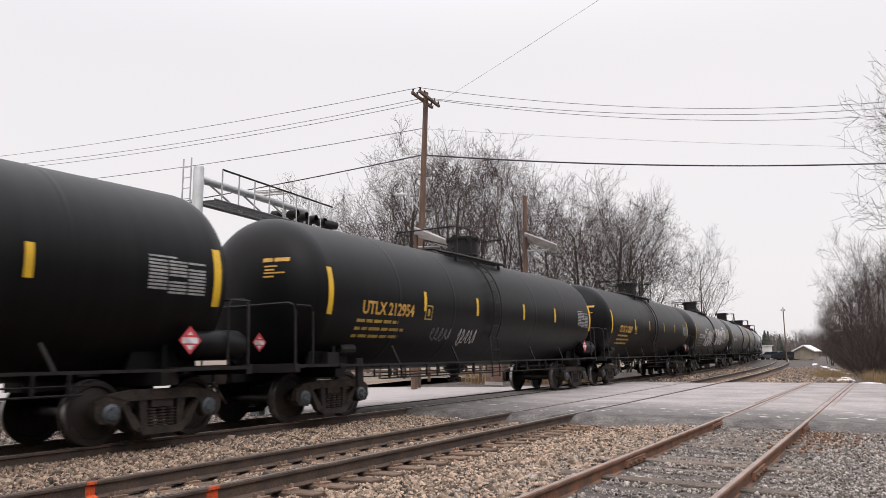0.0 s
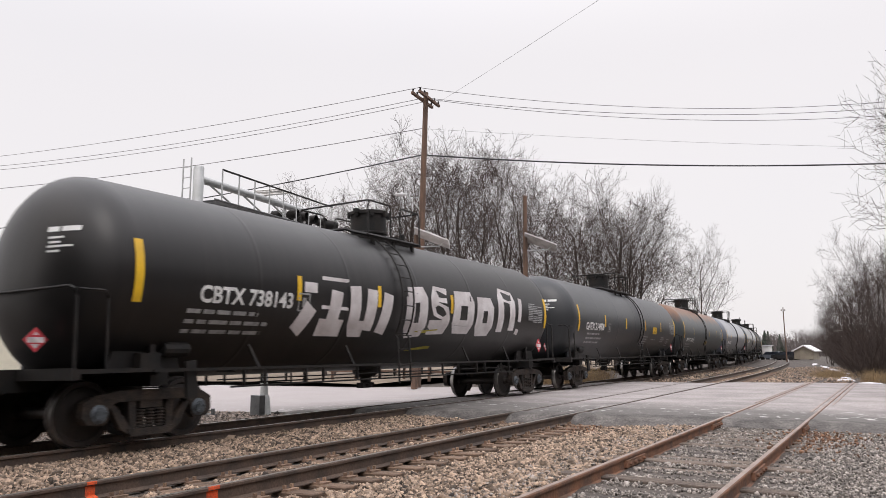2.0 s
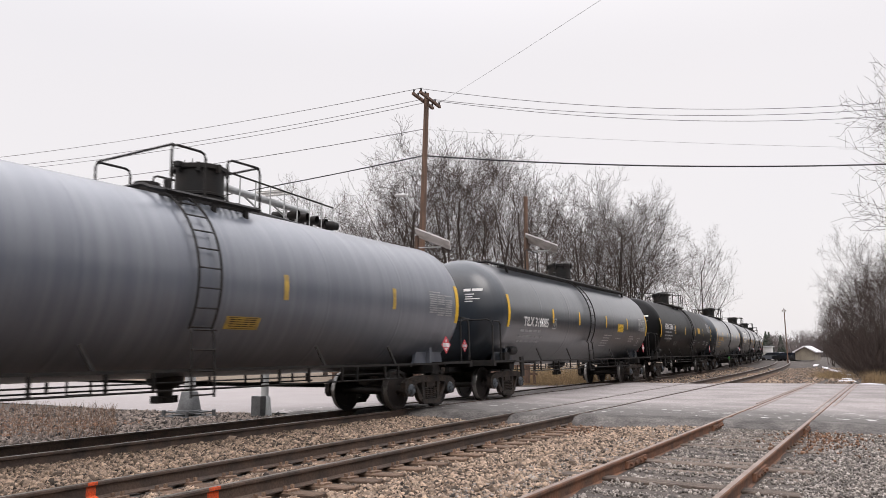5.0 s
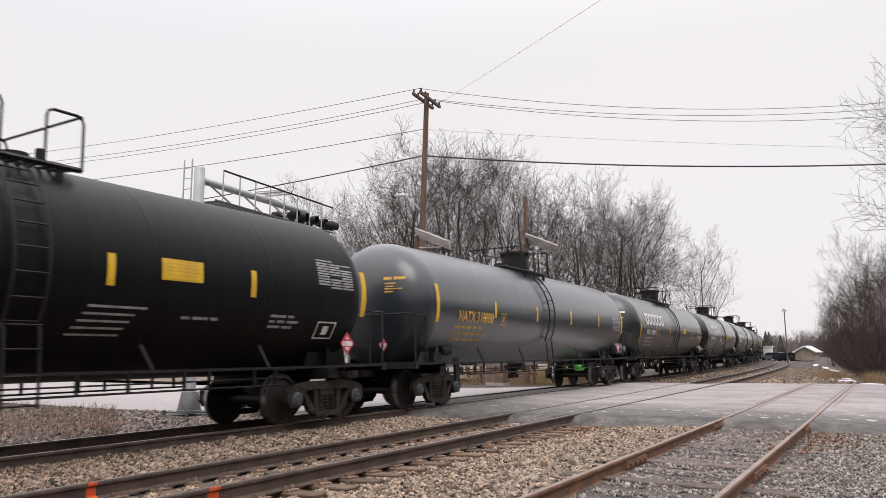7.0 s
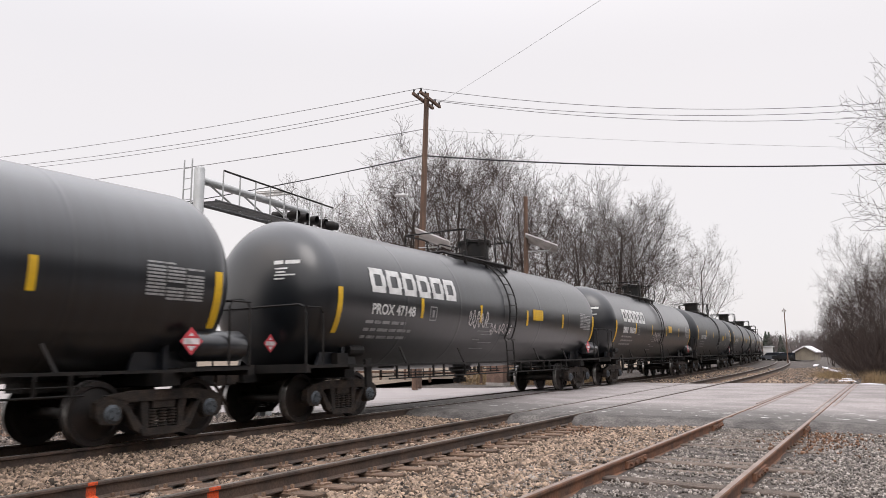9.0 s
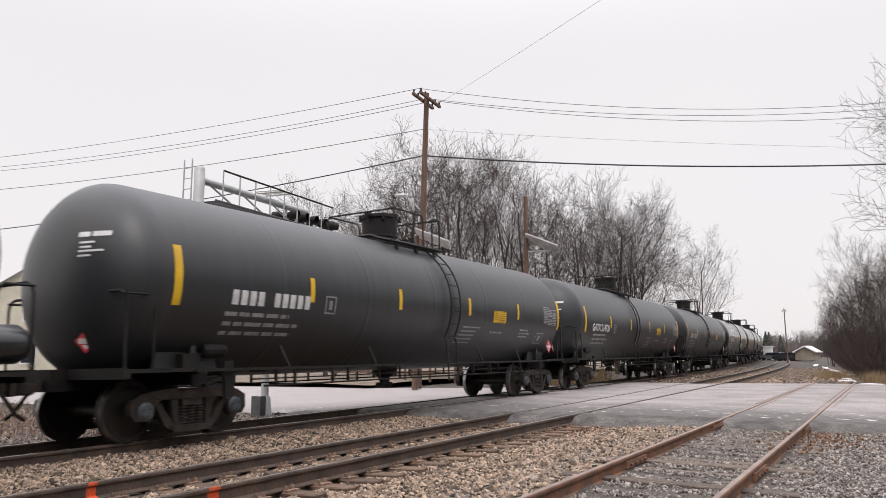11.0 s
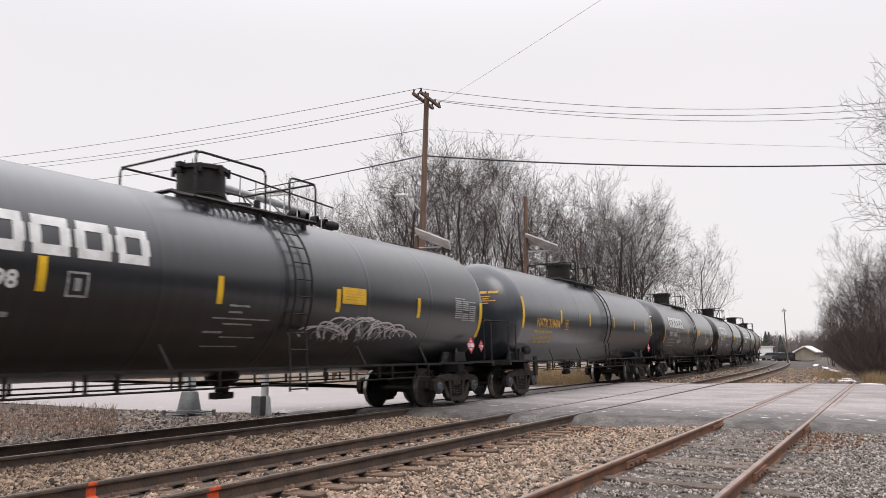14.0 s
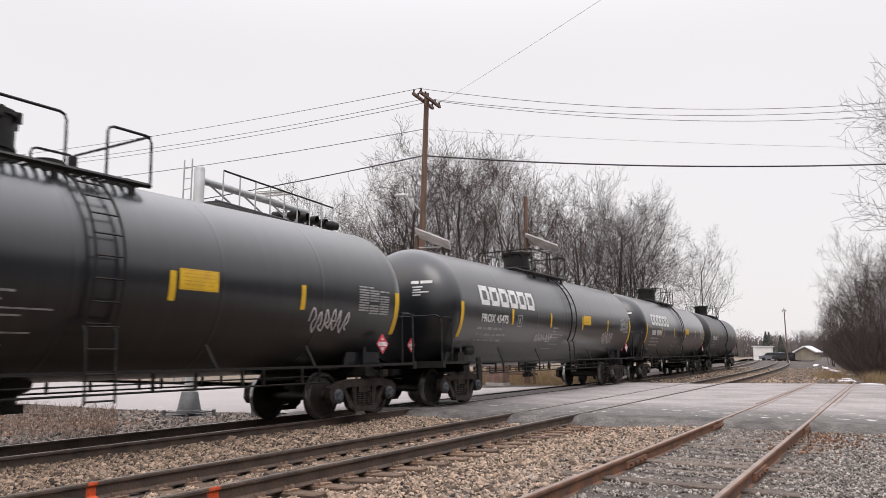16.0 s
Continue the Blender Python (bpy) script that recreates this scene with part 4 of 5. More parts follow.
gx = [-900, -400, -200, -120, -80, -60, -45, -35] + [-30 + 0.5 * i for i in range(81)] + [12, 16, 22, 30, 45, 70, 120, 250, 900]
gy = [-300, -100, -40, -20, -10] + [-4 + 0.5 * i for i in range(90)] + [42 + 2 * i for i in range(20)] + [85, 95, 110, 130, 160, 200, 260, 400, 900, 2500]
ground = sheet("ground", gx, gy, bumpy, BED)
tagged(ground, "brown-grey ballast and bare winter ground beside the tracks", "ground", kind="structure")

# soil beyond the ballast
soil_l = sheet("ground_far_side", [-160, -100, -60, -45, -36, -30, -26, -22], [30 + 6 * i for i in range(24)], lambda x, y: ground_z(x, y) + 0.25 + 0.15 * noise.noise((x * 0.3, y * 0.3, 1)), SOIL)
tagged(soil_l, "bare brown soil with leaf litter under the trees", "ground", kind="structure")

# ---------- crossing ----------
rx = sorted(set([-120, -80, -60, -45, -35, -30, -26, -22, -19, -17, -15, -13.5, -12.3] + [X1 - 0.80, X1 + 0.80, X2 - 0.80, X2 + 0.80, X3 - 0.86, X3 + 0.86] + [-9, -8, -5, -4, -0.5, 0.5, 2, 4, 8, 14, 25, 50, 120]))
RT = 26


def road_mesh():
    b = Build()
    vs = []
    for i in range(RT + 1):
        k = i / RT
        for x in rx:
            y = near_edge(x) + (far_edge(x) - near_edge(x)) * k
            dip = 0.05 if i in (0, RT) else 0.0
            vs.append((x, y, road_z(x) - dip + 0.006 * noise.noise((x, y * 0.7, 3))))
    n = len(rx)
    b.add(vs, [(j * n + i, j * n + i + 1, (j + 1) * n + i + 1, (j + 1) * n + i) for j in range(RT) for i in range(n - 1)])
    me = b.mesh("road", smooth=True, fix=False)
    return me


road = tagged(part("road", road_mesh(), ASPHALT), "pale worn asphalt road across the tracks", "road", kind="structure")
apron = Build()
na = 60
av = []
for i in range(na + 1):
    x = -14.0 + 17.5 * i / na
    w = 1.0 + 0.2 * noise.noise((x * 0.6, 4, 0))
    for k in range(5):
        y = near_edge(x) - 0.75 + (w * k / 4) + 0.12 * noise.noise((x * 2.1, k, 9))
        lo = ground_z(x, y) + 0.02
        av.append((x, y, lo if k == 0 else road_z(x) + 0.006 - (0.03 if k == 1 else 0)))
apron.add(av, [(i * 5 + k, (i + 1) * 5 + k, (i + 1) * 5 + k + 1, i * 5 + k + 1) for i in range(na) for k in range(4)])
tagged(part("road_apron", apron.mesh("road_apron", smooth=True, fix=False), OLD_ASPHALT), "dark patched asphalt along the crossing's edge", "road", kind="structure")


# ---------- rails, ties ----------
PROFILE = [(-0.07, -0.18), (-0.07, -0.168), (-0.012, -0.145), (-0.009, -0.045), (-0.036, -0.034), (-0.036, -0.008), (-0.028, 0.0),
           (0.028, 0.0), (0.036, -0.008), (0.036, -0.034), (0.009, -0.045), (0.012, -0.145), (0.07, -0.168), (0.07, -0.18)]


def rail_mesh(track, off, s0, s1, step, profile, lift=0.0):
    vs, n, k = [], len(profile), 0
    s = s0
    while s <= s1 + 1e-6:
        for dx, dz in profile:
            vs.append(track_pt(track, s, off + dx, 0) + Vector((0, 0, dz + lift - dx * (CANT if track != 3 else 0))))
        k += 1
        s += step
    b = Build()
    b.add(vs, [(i * n + j, (i + 1) * n + j, (i + 1) * n + (j + 1) % n, i * n + (j + 1) % n) for i in range(k - 1) for j in range(n)])
    b.f += [tuple(range(n)), tuple(range((k - 1) * n, k * n))[::-1]]
    return b.mesh("rail", fix=True)


HEAD = [(-0.026, 0.0015), (-0.026, 0.003), (0.026, 0.003), (0.026, 0.0015)]
TRACKS = {}
for no, side, head, s0, s1 in ((1, RAIL, RAIL_TOP, -30, 230), (2, RAIL, RAIL_TOP, -30, 230), (3, RAIL_RUST, RAIL_DULL, -12, 36.2)):
    tr = thing("railway_track", {1: "brown main-line railway track under the train", 2: "empty brown main-line railway track with spiked plates",
                                 3: "rust-orange siding track half buried in gravel"}[no], "railway track", "railway tracks")
    TRACKS[no] = tr
    for off in (-GAUGE / 2, GAUGE / 2):
        r = part("rail", rail_mesh(no, off, s0, s1, 2.0, PROFILE), side, tr)
        part("rail_head", rail_mesh(no, off, s0, s1, 2.0, HEAD), head, r, "worn shiny rail head")


def block_mesh(name, l, w, h, bevel=0.012):
    b = Build()
    b.box(-l / 2, l / 2, -w / 2, w / 2, -h, 0)
    me = b.mesh(name)
    bm = bmesh.new()
    bm.from_mesh(me)
    bmesh.ops.bevel(bm, geom=[e for e in bm.edges if abs(e.verts[0].co.z) < 1e-6 and abs(e.verts[1].co.z) < 1e-6], offset=bevel, segments=1, affect="EDGES")
    bm.to_mesh(me)
    bm.free()
    return me


tie_me = block_mesh("tie", 2.6, 0.23, 0.17)


def plate_mesh():
    b = Build()
    b.box(-0.18, 0.18, -0.095, 0.095, -0.01, 0.016)
    for x in (-0.105, 0.105):
        for y in (-0.06, 0.06):
            b.box(x - 0.016, x + 0.016, y - 0.016, y + 0.016, 0.016, 0.06)
    return b.mesh("tie_plate")


plate_me = plate_mesh()
rnd = random.Random(11)
TIE_AT = {1: [], 2: [], 3: []}
for no, mt, drop in ((1, TIE, 0.195), (2, TIE, 0.195), (3, GREY_TIE, 0.118)):
    s = -3.0
    while s < 60.0:
        crossing = 15.3 < track_pt(no, s, 0, 0).y < far_edge(track_pt(no, s, 0, 0).x) + 0.3
        if not crossing and not (no == 3 and s > 15) and not (no == 1 and s > 20):
            p = track_pt(no, s, rnd.uniform(-0.04, 0.04), -drop)
            turn = pose(0, 0, 0, 0, math.degrees(-CANT) if no != 3 else 0, math.degrees(BEND * s) + rnd.uniform(-1.2, 1.2) * (2 if no == 3 else 1))
            p.z += rnd.uniform(-0.075, 0.0) if no == 3 else 0
            TIE_AT[no].append(s)
            t = part("tie", tie_me, mt, TRACKS[no], at=Matrix.Translation(p) @ turn)
            if no != 3 and s < 22:
                for off in (-GAUGE / 2, GAUGE / 2):
                    part("tie_plate", plate_me, PLATE, t, at=pose(off, 0, 0.005))
        s += 0.53 + rnd.uniform(-0.02, 0.02)


def joint_bar_mesh():
    b = Build()
    for sx in (-1, 1):
        b.prism([(-0.42, -0.135), (0.42, -0.135), (0.40, -0.05), (-0.40, -0.05)], sx * 0.012, sx * 0.055)
        for y in (-0.3, -0.1, 0.1, 0.3):
            b.lathe([(0.022, sx * 0.05), (0.022, sx * 0.085)], "x", 6, (0, y, -0.09))
    return b.mesh("joint_bar")


jb = joint_bar_mesh()
for s, off in ((9.9, -GAUGE / 2), (9.75, GAUGE / 2), (15.2, -GAUGE / 2), (15.4, GAUGE / 2)):
    part("joint_bar", jb, RAIL_RUST, TRACKS[3], "bolted rusty joint bar", at=Matrix.Translation(track_pt(3, s, off, 0)))
# orange paint on the ties' ends beside the middle track
for s, off, w in ((5.22, -GAUGE / 2, 0.06), (5.5, GAUGE / 2, 0.075)):
    paint_b = Build()
    prof = [(dx * 1.03 + (0.002 if dx > 0 else -0.002), dz + 0.001) for dx, dz in PROFILE[7:13]]
    vs = []
    for k in range(2):
        vs += [track_pt(2, s - w + 2 * w * k, off + dx, 0) + Vector((0, 0, dz + 0.004 - dx * CANT)) for dx, dz in prof]
    n = len(prof)
    paint_b.add(vs, [(i, i + 1, n + i + 1, n + i) for i in range(n - 1)])
    part("paint_mark", paint_b.mesh("paint_mark"), ORANGE, TRACKS[2], "bright orange marking paint")

# steel guard strips along the siding's rails in the road
for off in (-GAUGE / 2 - 0.11, GAUGE / 2 - 0.13, GAUGE / 2 + 0.14, -GAUGE / 2 + 0.12):
    gb = Build()
    a, c = track_pt(3, 21.0 if abs(off) > 0.8 else 18.5, off, 0), track_pt(3, 35.4, off, 0)
    gb.box(-0.025, 0.025, 0, c.y - a.y, -0.05, 0.0)
    part("flangeway_strip", gb, RAIL_DULL, TRACKS[3], at=pose(a.x, a.y, Z3 - 0.004, 0, 0, math.degrees(LEAN3)))


# ---------- loose stones ----------
def stones(name, label, count, material, place, size, seed):
    g = np.random.default_rng(seed)
    base = np.array([(x, y, z) for z in (-1, 1) for y in (-1, 1) for x in (-1, 1)], float)
    faces = np.array([(0, 2, 3, 1), (4, 5, 7, 6), (0, 1, 5, 4), (2, 6, 7, 3), (0, 4, 6, 2), (1, 3, 7, 5)])
    at = place(g, count)
    n = len(at)
    k = base[None] * g.uniform(0.55, 1.0, (n, 8, 3)) * np.where(base[None, :, 2:3] > 0, g.uniform(0.5, 0.9, (n, 1, 1)), 1.0)
    sz = size * g.lognormal(0, 0.32, (n, 1, 1)) * g.uniform(0.65, 1.1, (n, 1, 3))
    k = k * sz * 0.5
    q = g.normal(size=(n, 4))
    q /= np.linalg.norm(q, axis=1, keepdims=True)
    w, x, y, z = q.T
    rot = np.stack([np.stack([1 - 2 * (y * y + z * z), 2 * (x * y - z * w), 2 * (x * z + y * w)], -1), np.stack([2 * (x * y + z * w), 1 - 2 * (x * x + z * z), 2 * (y * z - x * w)], -1),
                    np.stack([2 * (x * z - y * w), 2 * (y * z + x * w), 1 - 2 * (x * x + y * y)], -1)], 1)
    v = np.einsum("nij,nkj->nki", rot, k) + at[:, None, :]
    f = (faces[None] + 8 * np.arange(n)[:, None, None]).reshape(-1, 4)
    me = bpy.data.meshes.new(name)
    me.vertices.add(n * 8)
    me.vertices.foreach_set("co", v.reshape(-1).astype(np.float32))
    me.loops.add(len(f) * 4)
    me.loops.foreach_set("vertex_index", f.reshape(-1).astype(np.int32))
    me.polygons.add(len(f))
    me.polygons.foreach_set("loop_start", np.arange(0, len(f) * 4, 4, dtype=np.int32))
    me.update(calc_edges=True)
    me.validate()
    return tagged(part(name, me, material), label, "gravel", kind="stuff")


def scatter(x0, x1, y0, y1, near_bias=0.0, keep=None, lift=0.004):
    def place(g, count):
        x = g.uniform(x0, x1, count)
        y = y0 + (y1 - y0) * g.uniform(0, 1, count) ** (1 + near_bias)
        ok = np.ones(count, bool)
        if keep:
            ok = np.array([keep(a, b) for a, b in zip(x, y)])
        x, y = x[ok], y[ok]
        z = np.array([ground_z(a, b) for a, b in zip(x, y)]) + lift + g.uniform(-0.008, 0.014, len(x))
        return np.stack([x, y, z], -1)
    return place


def tie_gap(no, y):
    s = np.asarray(TIE_AT[no])
    return float(np.abs(s - y).min())


def off_track(x, y):
    """Stones keep off the middle of the main tracks' ties near the rails, and off the road."""
    if y > near_edge(x) - 0.35 and y < far_edge(x) + 0.1:
        return False
    for c in (X1, X2):
        o = x - (on_main(y, 0).x + c - X2)
        if c == X1 and o > GAUGE / 2 + 0.09:
            continue
        if abs(abs(o) - GAUGE / 2) < 0.2:
            return False
        if abs(o) < 1.35:
            return abs(o) > 1.33 or tie_gap(1 if c == X1 else 2, y) > 0.15
    o = x - X3 + y * LEAN3
    if abs(abs(o) - GAUGE / 2) < 0.1:
        return False
    return not (abs(o) < 1.2 and tie_gap(3, y) < 0.105)


# ---------- pole, wires ----------
def catenary(a, b, sag, n=24):
    a, b = Vector(a), Vector(b)
    return [a.lerp(b, i / n) - Vector((0, 0, 4 * sag * (i / n) * (1 - i / n))) for i in range(n + 1)]


def build_pole(at, height, lean, label, arms=True):
    pole = thing("utility_pole", label, "utility pole", at=pose(*at))
    b = Build()
    b.tube([(lean * k / 6, 0, height * k / 6) for k in range(7)], 0.19 if height > 9 else 0.09, 12, True, 0.115 if height > 9 else 0.06)
    post = part("post", b.mesh("post", smooth=True), POLE, pole)
    if arms:
        for z, dx in ((height - 0.35, -0.2), (height - 0.35, 0.2)):
            at_arm = pose(lean + dx, 0, z, 0, 0, 8.5)
            c = Build()
            c.box(-0.06, 0.06, -1.2 if height > 9 else -0.6, 1.2 if height > 9 else 0.6, -0.06, 0.06, at_arm)
            arm = part("crossarm", c, POLE, pole)
            for k in ((-1.1, -0.6, 0.6, 1.1) if height > 9 else ()):
                i = Build()
                q = at_arm @ Vector((0, k, 0.06))
                i.lathe([(0.03, 0), (0.055, 0.04), (0.03, 0.08), (0.055, 0.12), (0.02, 0.17)], "z", 8, q)
                part("insulator", i.mesh("insulator", smooth=True), IRON, arm)
    return pole


POLE_AT = (-19.2, 29.95, -0.35)
pole = build_pole(POLE_AT, 14.0, 0.42, "tall brown wooden utility pole with crossarms and street lamp")
lampb = Build()
lampb.tube([(0.25, 0, 8.15), (-0.2, -0.3, 8.75), (-0.45, -0.42, 9.0)], 0.03, 6)
lampb_ob = part("lamp_arm", lampb.mesh("lamp_arm", smooth=True), GALV, pole)
lh = Build()
lh.lathe([(0.04, -0.4), (0.13, -0.3), (0.18, 0.0), (0.16, 0.25), (0.05, 0.36)], "y", 12)
part("lamp_head", lh.mesh("lamp_head", smooth=True), SILVER, pole, "pale cobra-head street lamp", at=pose(-0.62, -0.52, 9.02, 0, 0, -58) @ Matrix.Diagonal((0.8, 0.8, 0.5, 1)))


def beyond(a, b, k):
    """The point k times as far along the line from a to b."""
    return tuple(Vector(a) + (Vector(b) - Vector(a)) * k)


for a, b, k, sag, r, m, kind_of in (
        ((-19.0, 29.9, 13.95), (-47.75, 26.84, 13.7), 1.5, 0.5, 0.014, WIRE, "thin bare power line wire"),
        ((-18.9, 29.95, 13.4), (-45.06, 26.94, 12.9), 1.5, 0.6, 0.014, WIRE, "thin bare power line wire"),
        ((-18.9, 29.95, 13.2), (-45.06, 26.94, 12.65), 1.5, 0.6, 0.014, WIRE, "thin bare power line wire"),
        ((-18.95, 29.95, 11.9), (-38.21, 27.07, 11.2), 1.8, 0.4, 0.018, WIRE, "twisted grey service cable"),
        ((-18.95, 29.95, 10.6), (-46.03, 29.11, 9.6), 1.6, 0.5, 0.03, CABLE, "thick black telephone cable"),
        ((-19.1, 30.0, 13.95), (0.19, 42.87, 13.7), 1.9, 2.3, 0.014, WIRE, "thin bare power line wire"),
        ((-18.8, 30.0, 13.4), (0.16, 41.14, 12.9), 1.9, 2.0, 0.014, WIRE, "thin bare power line wire"),
        ((-18.8, 30.0, 13.35), (0.14, 41.94, 12.75), 1.9, 2.1, 0.014, WIRE, "thin bare power line wire"),
        ((-19.0, 29.95, 11.9), (0.04, 41.15, 11.0), 1.9, 0.5, 0.006, WIRE, "faint thin wire"),
        ((-19.0, 29.95, 10.6), (-0.01, 39.25, 9.8), 1.9, 1.0, 0.036, CABLE, "thick black telephone cable"),
        ((-18.98, 30.12, 12.8), (-6.28, 18.99, 10.85), 2.2, 0.15, 0.005, WIRE, "thin guy wire running overhead"),
):
    wire = Build()
    end = Vector(beyond(a, b, k)) + Vector((0, 0, 4 * sag * (1 - 1 / k)))
    wire.tube(catenary(a, end, sag, 30), r, 5)
    tagged(part("overhead_wire", wire.mesh("overhead_wire", smooth=True), m), kind_of + " hung from the utility pole", "wire", "overhead wires")

# ---------- crossing signal on its cantilever ----------
mast = thing("cantilever_signal", "galvanized cantilever crossing signal with a truss walkway", "crossing signal", at=pose(-16.45, 14.35, -0.36))
mb = Build()
mb.lathe([(0.145, 0.25), (0.145, 6.75), (0.12, 6.8)], "z", 20)
part("column", mb.mesh("column", smooth=True), GALV, mast)
mb = Build()
mb.lathe([(0.34, 0.12), (0.34, 0.15), (0.31, 0.17), (0.22, 0.62), (0.2, 0.64)], "z", 18)
part("base_shroud", mb.mesh("base_shroud", smooth=True), ZINC, mast, "flared metal base shroud")
mb = Build()
mb.box(-0.55, 0.55, -0.55, 0.55, -0.1, 0.02)
mb.box(-0.42, 0.42, -0.42, 0.42, 0.09, 0.125)
for x in (-0.45, 0.45):
    for y in (-0.45, 0.45):
        mb.lathe([(0.05, 0), (0.05, 0.14)], "z", 8, (x, y, 0.02))
part("footing", mb, ZINC, mast, "concrete footing with anchor bolts")
for dx in (-0.52, -0.2):
    lb = Build()
    lb.tube([(dx, -0.1, 0.9), (dx, -0.1, 7.05)], 0.022, 6)
    part("ladder_rail", lb.mesh("ladder_rail", smooth=True), GALV, mast)
for i in range(20):
    lb = Build()
    lb.tube([(-0.52, -0.1, 1.1 + 0.3 * i), (-0.2, -0.1, 1.1 + 0.3 * i)], 0.014, 5)
    part("rung", lb.mesh("rung", smooth=True), GALV, mast)
ARM = 6.5
turn = pose(0, 0, 0, 0, 0, 9)


def arm_pt(d, side, z):
    return turn @ Vector((side, d, z))


for side, z, r, nm in ((0.0, 6.45, 0.11, "arm_tube"), (0.0, 5.75, 0.05, "arm_tube"), (0.5, 6.75, 0.028, "walkway_rail"), (0.5, 5.85, 0.03, "walkway_rail"), (-0.3, 5.82, 0.03, "walkway_rail")):
    ab = Build()
    ab.tube([arm_pt(0.1 if z < 6.7 else 0.4, side, z), arm_pt(ARM if nm == "walkway_rail" else ARM - 1.0, side, z)], r, 10)
    part(nm, ab.mesh(nm, smooth=True), IRON if z > 6.7 else (GALV if z > 6.0 else ZINC), mast)
for i in range(9):
    d = 0.4 + i * 0.76
    ab = Build()
    ab.tube([arm_pt(d, 0.5, 5.85), arm_pt(d, 0.5, 6.75)], 0.022, 5)
    part("walkway_post", ab, GALV, mast)
    if i % 2 == 0 and d + 1.6 < ARM:
        ab = Build()
        ab.tube([arm_pt(d, 0.0, 6.4), arm_pt(d + 1.6, 0.0, 5.8)], 0.03, 5)
        part("truss_brace", ab, GALV, mast)
wb = Build()
for i in range(31):
    q = turn @ pose(0, 0.3 + i * 0.2, 5.86)
    wb.box(-0.3, 0.5, -0.02, 0.02, -0.02, 0.02, q)
part("walkway_grating", wb, ZINC, mast)
for d in (3.3, 3.7):
    cbm = Build()
    for k in (-1, 1):
        cbm.box(-0.06, 0.06, -0.5, 0.5, -0.02, 0.02, turn @ pose(0.0, d, 6.75, 0, 45 * k, 90))
    part("crossbuck", cbm, WHITE_PAINT, mast, "white crossbuck boards")
for d in (4.3, 4.9, 5.5, 6.1):
    for s in (-1, 1):
        lbm = Build()
        lbm.lathe([(0.04, -0.16), (0.10, -0.14), (0.15, 0.0), (0.155, 0.22), (0.15, 0.22), (0.13, 0.02)], "x", 14)
        part("signal_lamp", lbm.mesh("signal_lamp", smooth=True), IRON, mast, "black hooded flasher lamp", at=turn @ pose(0.25 * s, d, 6.15, 0, 0, 0 if s > 0 else 180))
    hb = Build()
    hb.tube([arm_pt(d, 0, 5.85), arm_pt(d, 0, 6.5)], 0.035, 6)
    part("lamp_bracket", hb, SILVER, mast)
bell = Build()
bell.lathe([(0.16, 0), (0.18, 0.35), (0.14, 0.42), (0.14, 0.55)], "y", 12)
part("horn", bell.mesh("horn", smooth=True), IRON, mast, at=turn @ pose(0.3, ARM - 0.3, 6.1, 0, 0, -30))

# short signal post and cabinets beyond the tracks
post = thing("gate_post", "grey metal crossing-gate post with a junction box", "post", at=pose(-14.55, 15.2, -0.36))
pb = Build()
pb.lathe([(0.10, 0), (0.10, 3.0)], "z", 14)
part("post", pb.mesh("post", smooth=True), GALV, post)
pb = Build()
pb.box(-0.16, 0.16, -0.32, -0.12, 0.05, 0.55)
part("junction_box", pb, ZINC, post)
pb = Build()
pb.lathe([(0.22, 0), (0.2, 0.06), (0.15, 0.5), (0.12, 0.55)], "z", 14)
part("base_casting", pb.mesh("base_casting", smooth=True), GALV, post)


def build_solar(at, height, panel_z, label):
    sp = thing("solar_pole", label, "solar panel", "pole-mounted solar panels", at=pose(*at))
    b = Build()
    b.tube([(0, 0, 0), (0.05, 0, height)], 0.15, 10, True, 0.10)
    part("post", b.mesh("post", smooth=True), POLE, sp)
    b = Build()
    m = pose(0.75, 0.25, panel_z, -16, 22, 20)
    b.box(-0.85, 0.85, -0.5, 0.5, -0.03, 0.02, m)
    part("panel", b, SOLAR_BACK, sp, "pale tilted solar panel")
    b = Build()
    b.box(-0.8, 0.8, -0.45, 0.45, 0.021, 0.03, m)
    part("cell_face", b, GLASS, sp, "dark blue solar cells")
    b = Build()
    b.tube([(0.05, 0, panel_z - 0.4), (1.1, 0.3, panel_z - 0.4)], 0.03, 6)
    b.tube([(1.1, 0.3, panel_z - 0.4), (1.3, 0.35, panel_z - 0.2)], 0.02, 6)
    part("bracket", b, GALV, sp)
    return sp


build_solar((-15.8, 34.57, -0.2), 9.3, 6.9, "brown wooden pole carrying a tilted solar panel")
build_solar((-18.6, 28.8, -0.35), 6.9, 6.75, "short brown pole carrying a tilted solar panel")
cab = thing("relay_cabinet", "weathered red-brown relay cabinet beside the crossing", "cabinet", at=pose(-16.9, 33.6, -0.25))
b = Build()
b.box(-0.45, 0.45, -0.35, 0.35, 0.1, 1.5)
part("body", b, RUST_WOOD, cab)
b = Build()
b.box(-0.5, 0.5, -0.4, 0.4, 1.5, 1.58)
b.box(-0.48, 0.48, -0.38, 0.38, -0.05, 0.1)
part("cap", b, CONCRETE, cab)

# white guard fence across the road
fence = thing("guard_fence", "low weathered wooden guard fence beside the far road", "fence", at=pose(-27, 33.5, -0.3, 0, 0, 14))
for i in range(9):
    b = Build()
    b.box(-0.06, 0.06, -0.06, 0.06, 0, 1.0)
    part("post", b, POLE, fence, at=pose(i * 1.4, 0, 0))
for z in (0.45, 0.85):
    b = Build()
    b.box(-0.2, 11.4, -0.1, -0.06, z, z + 0.12)
    part("rail_board", b, POLE, fence)


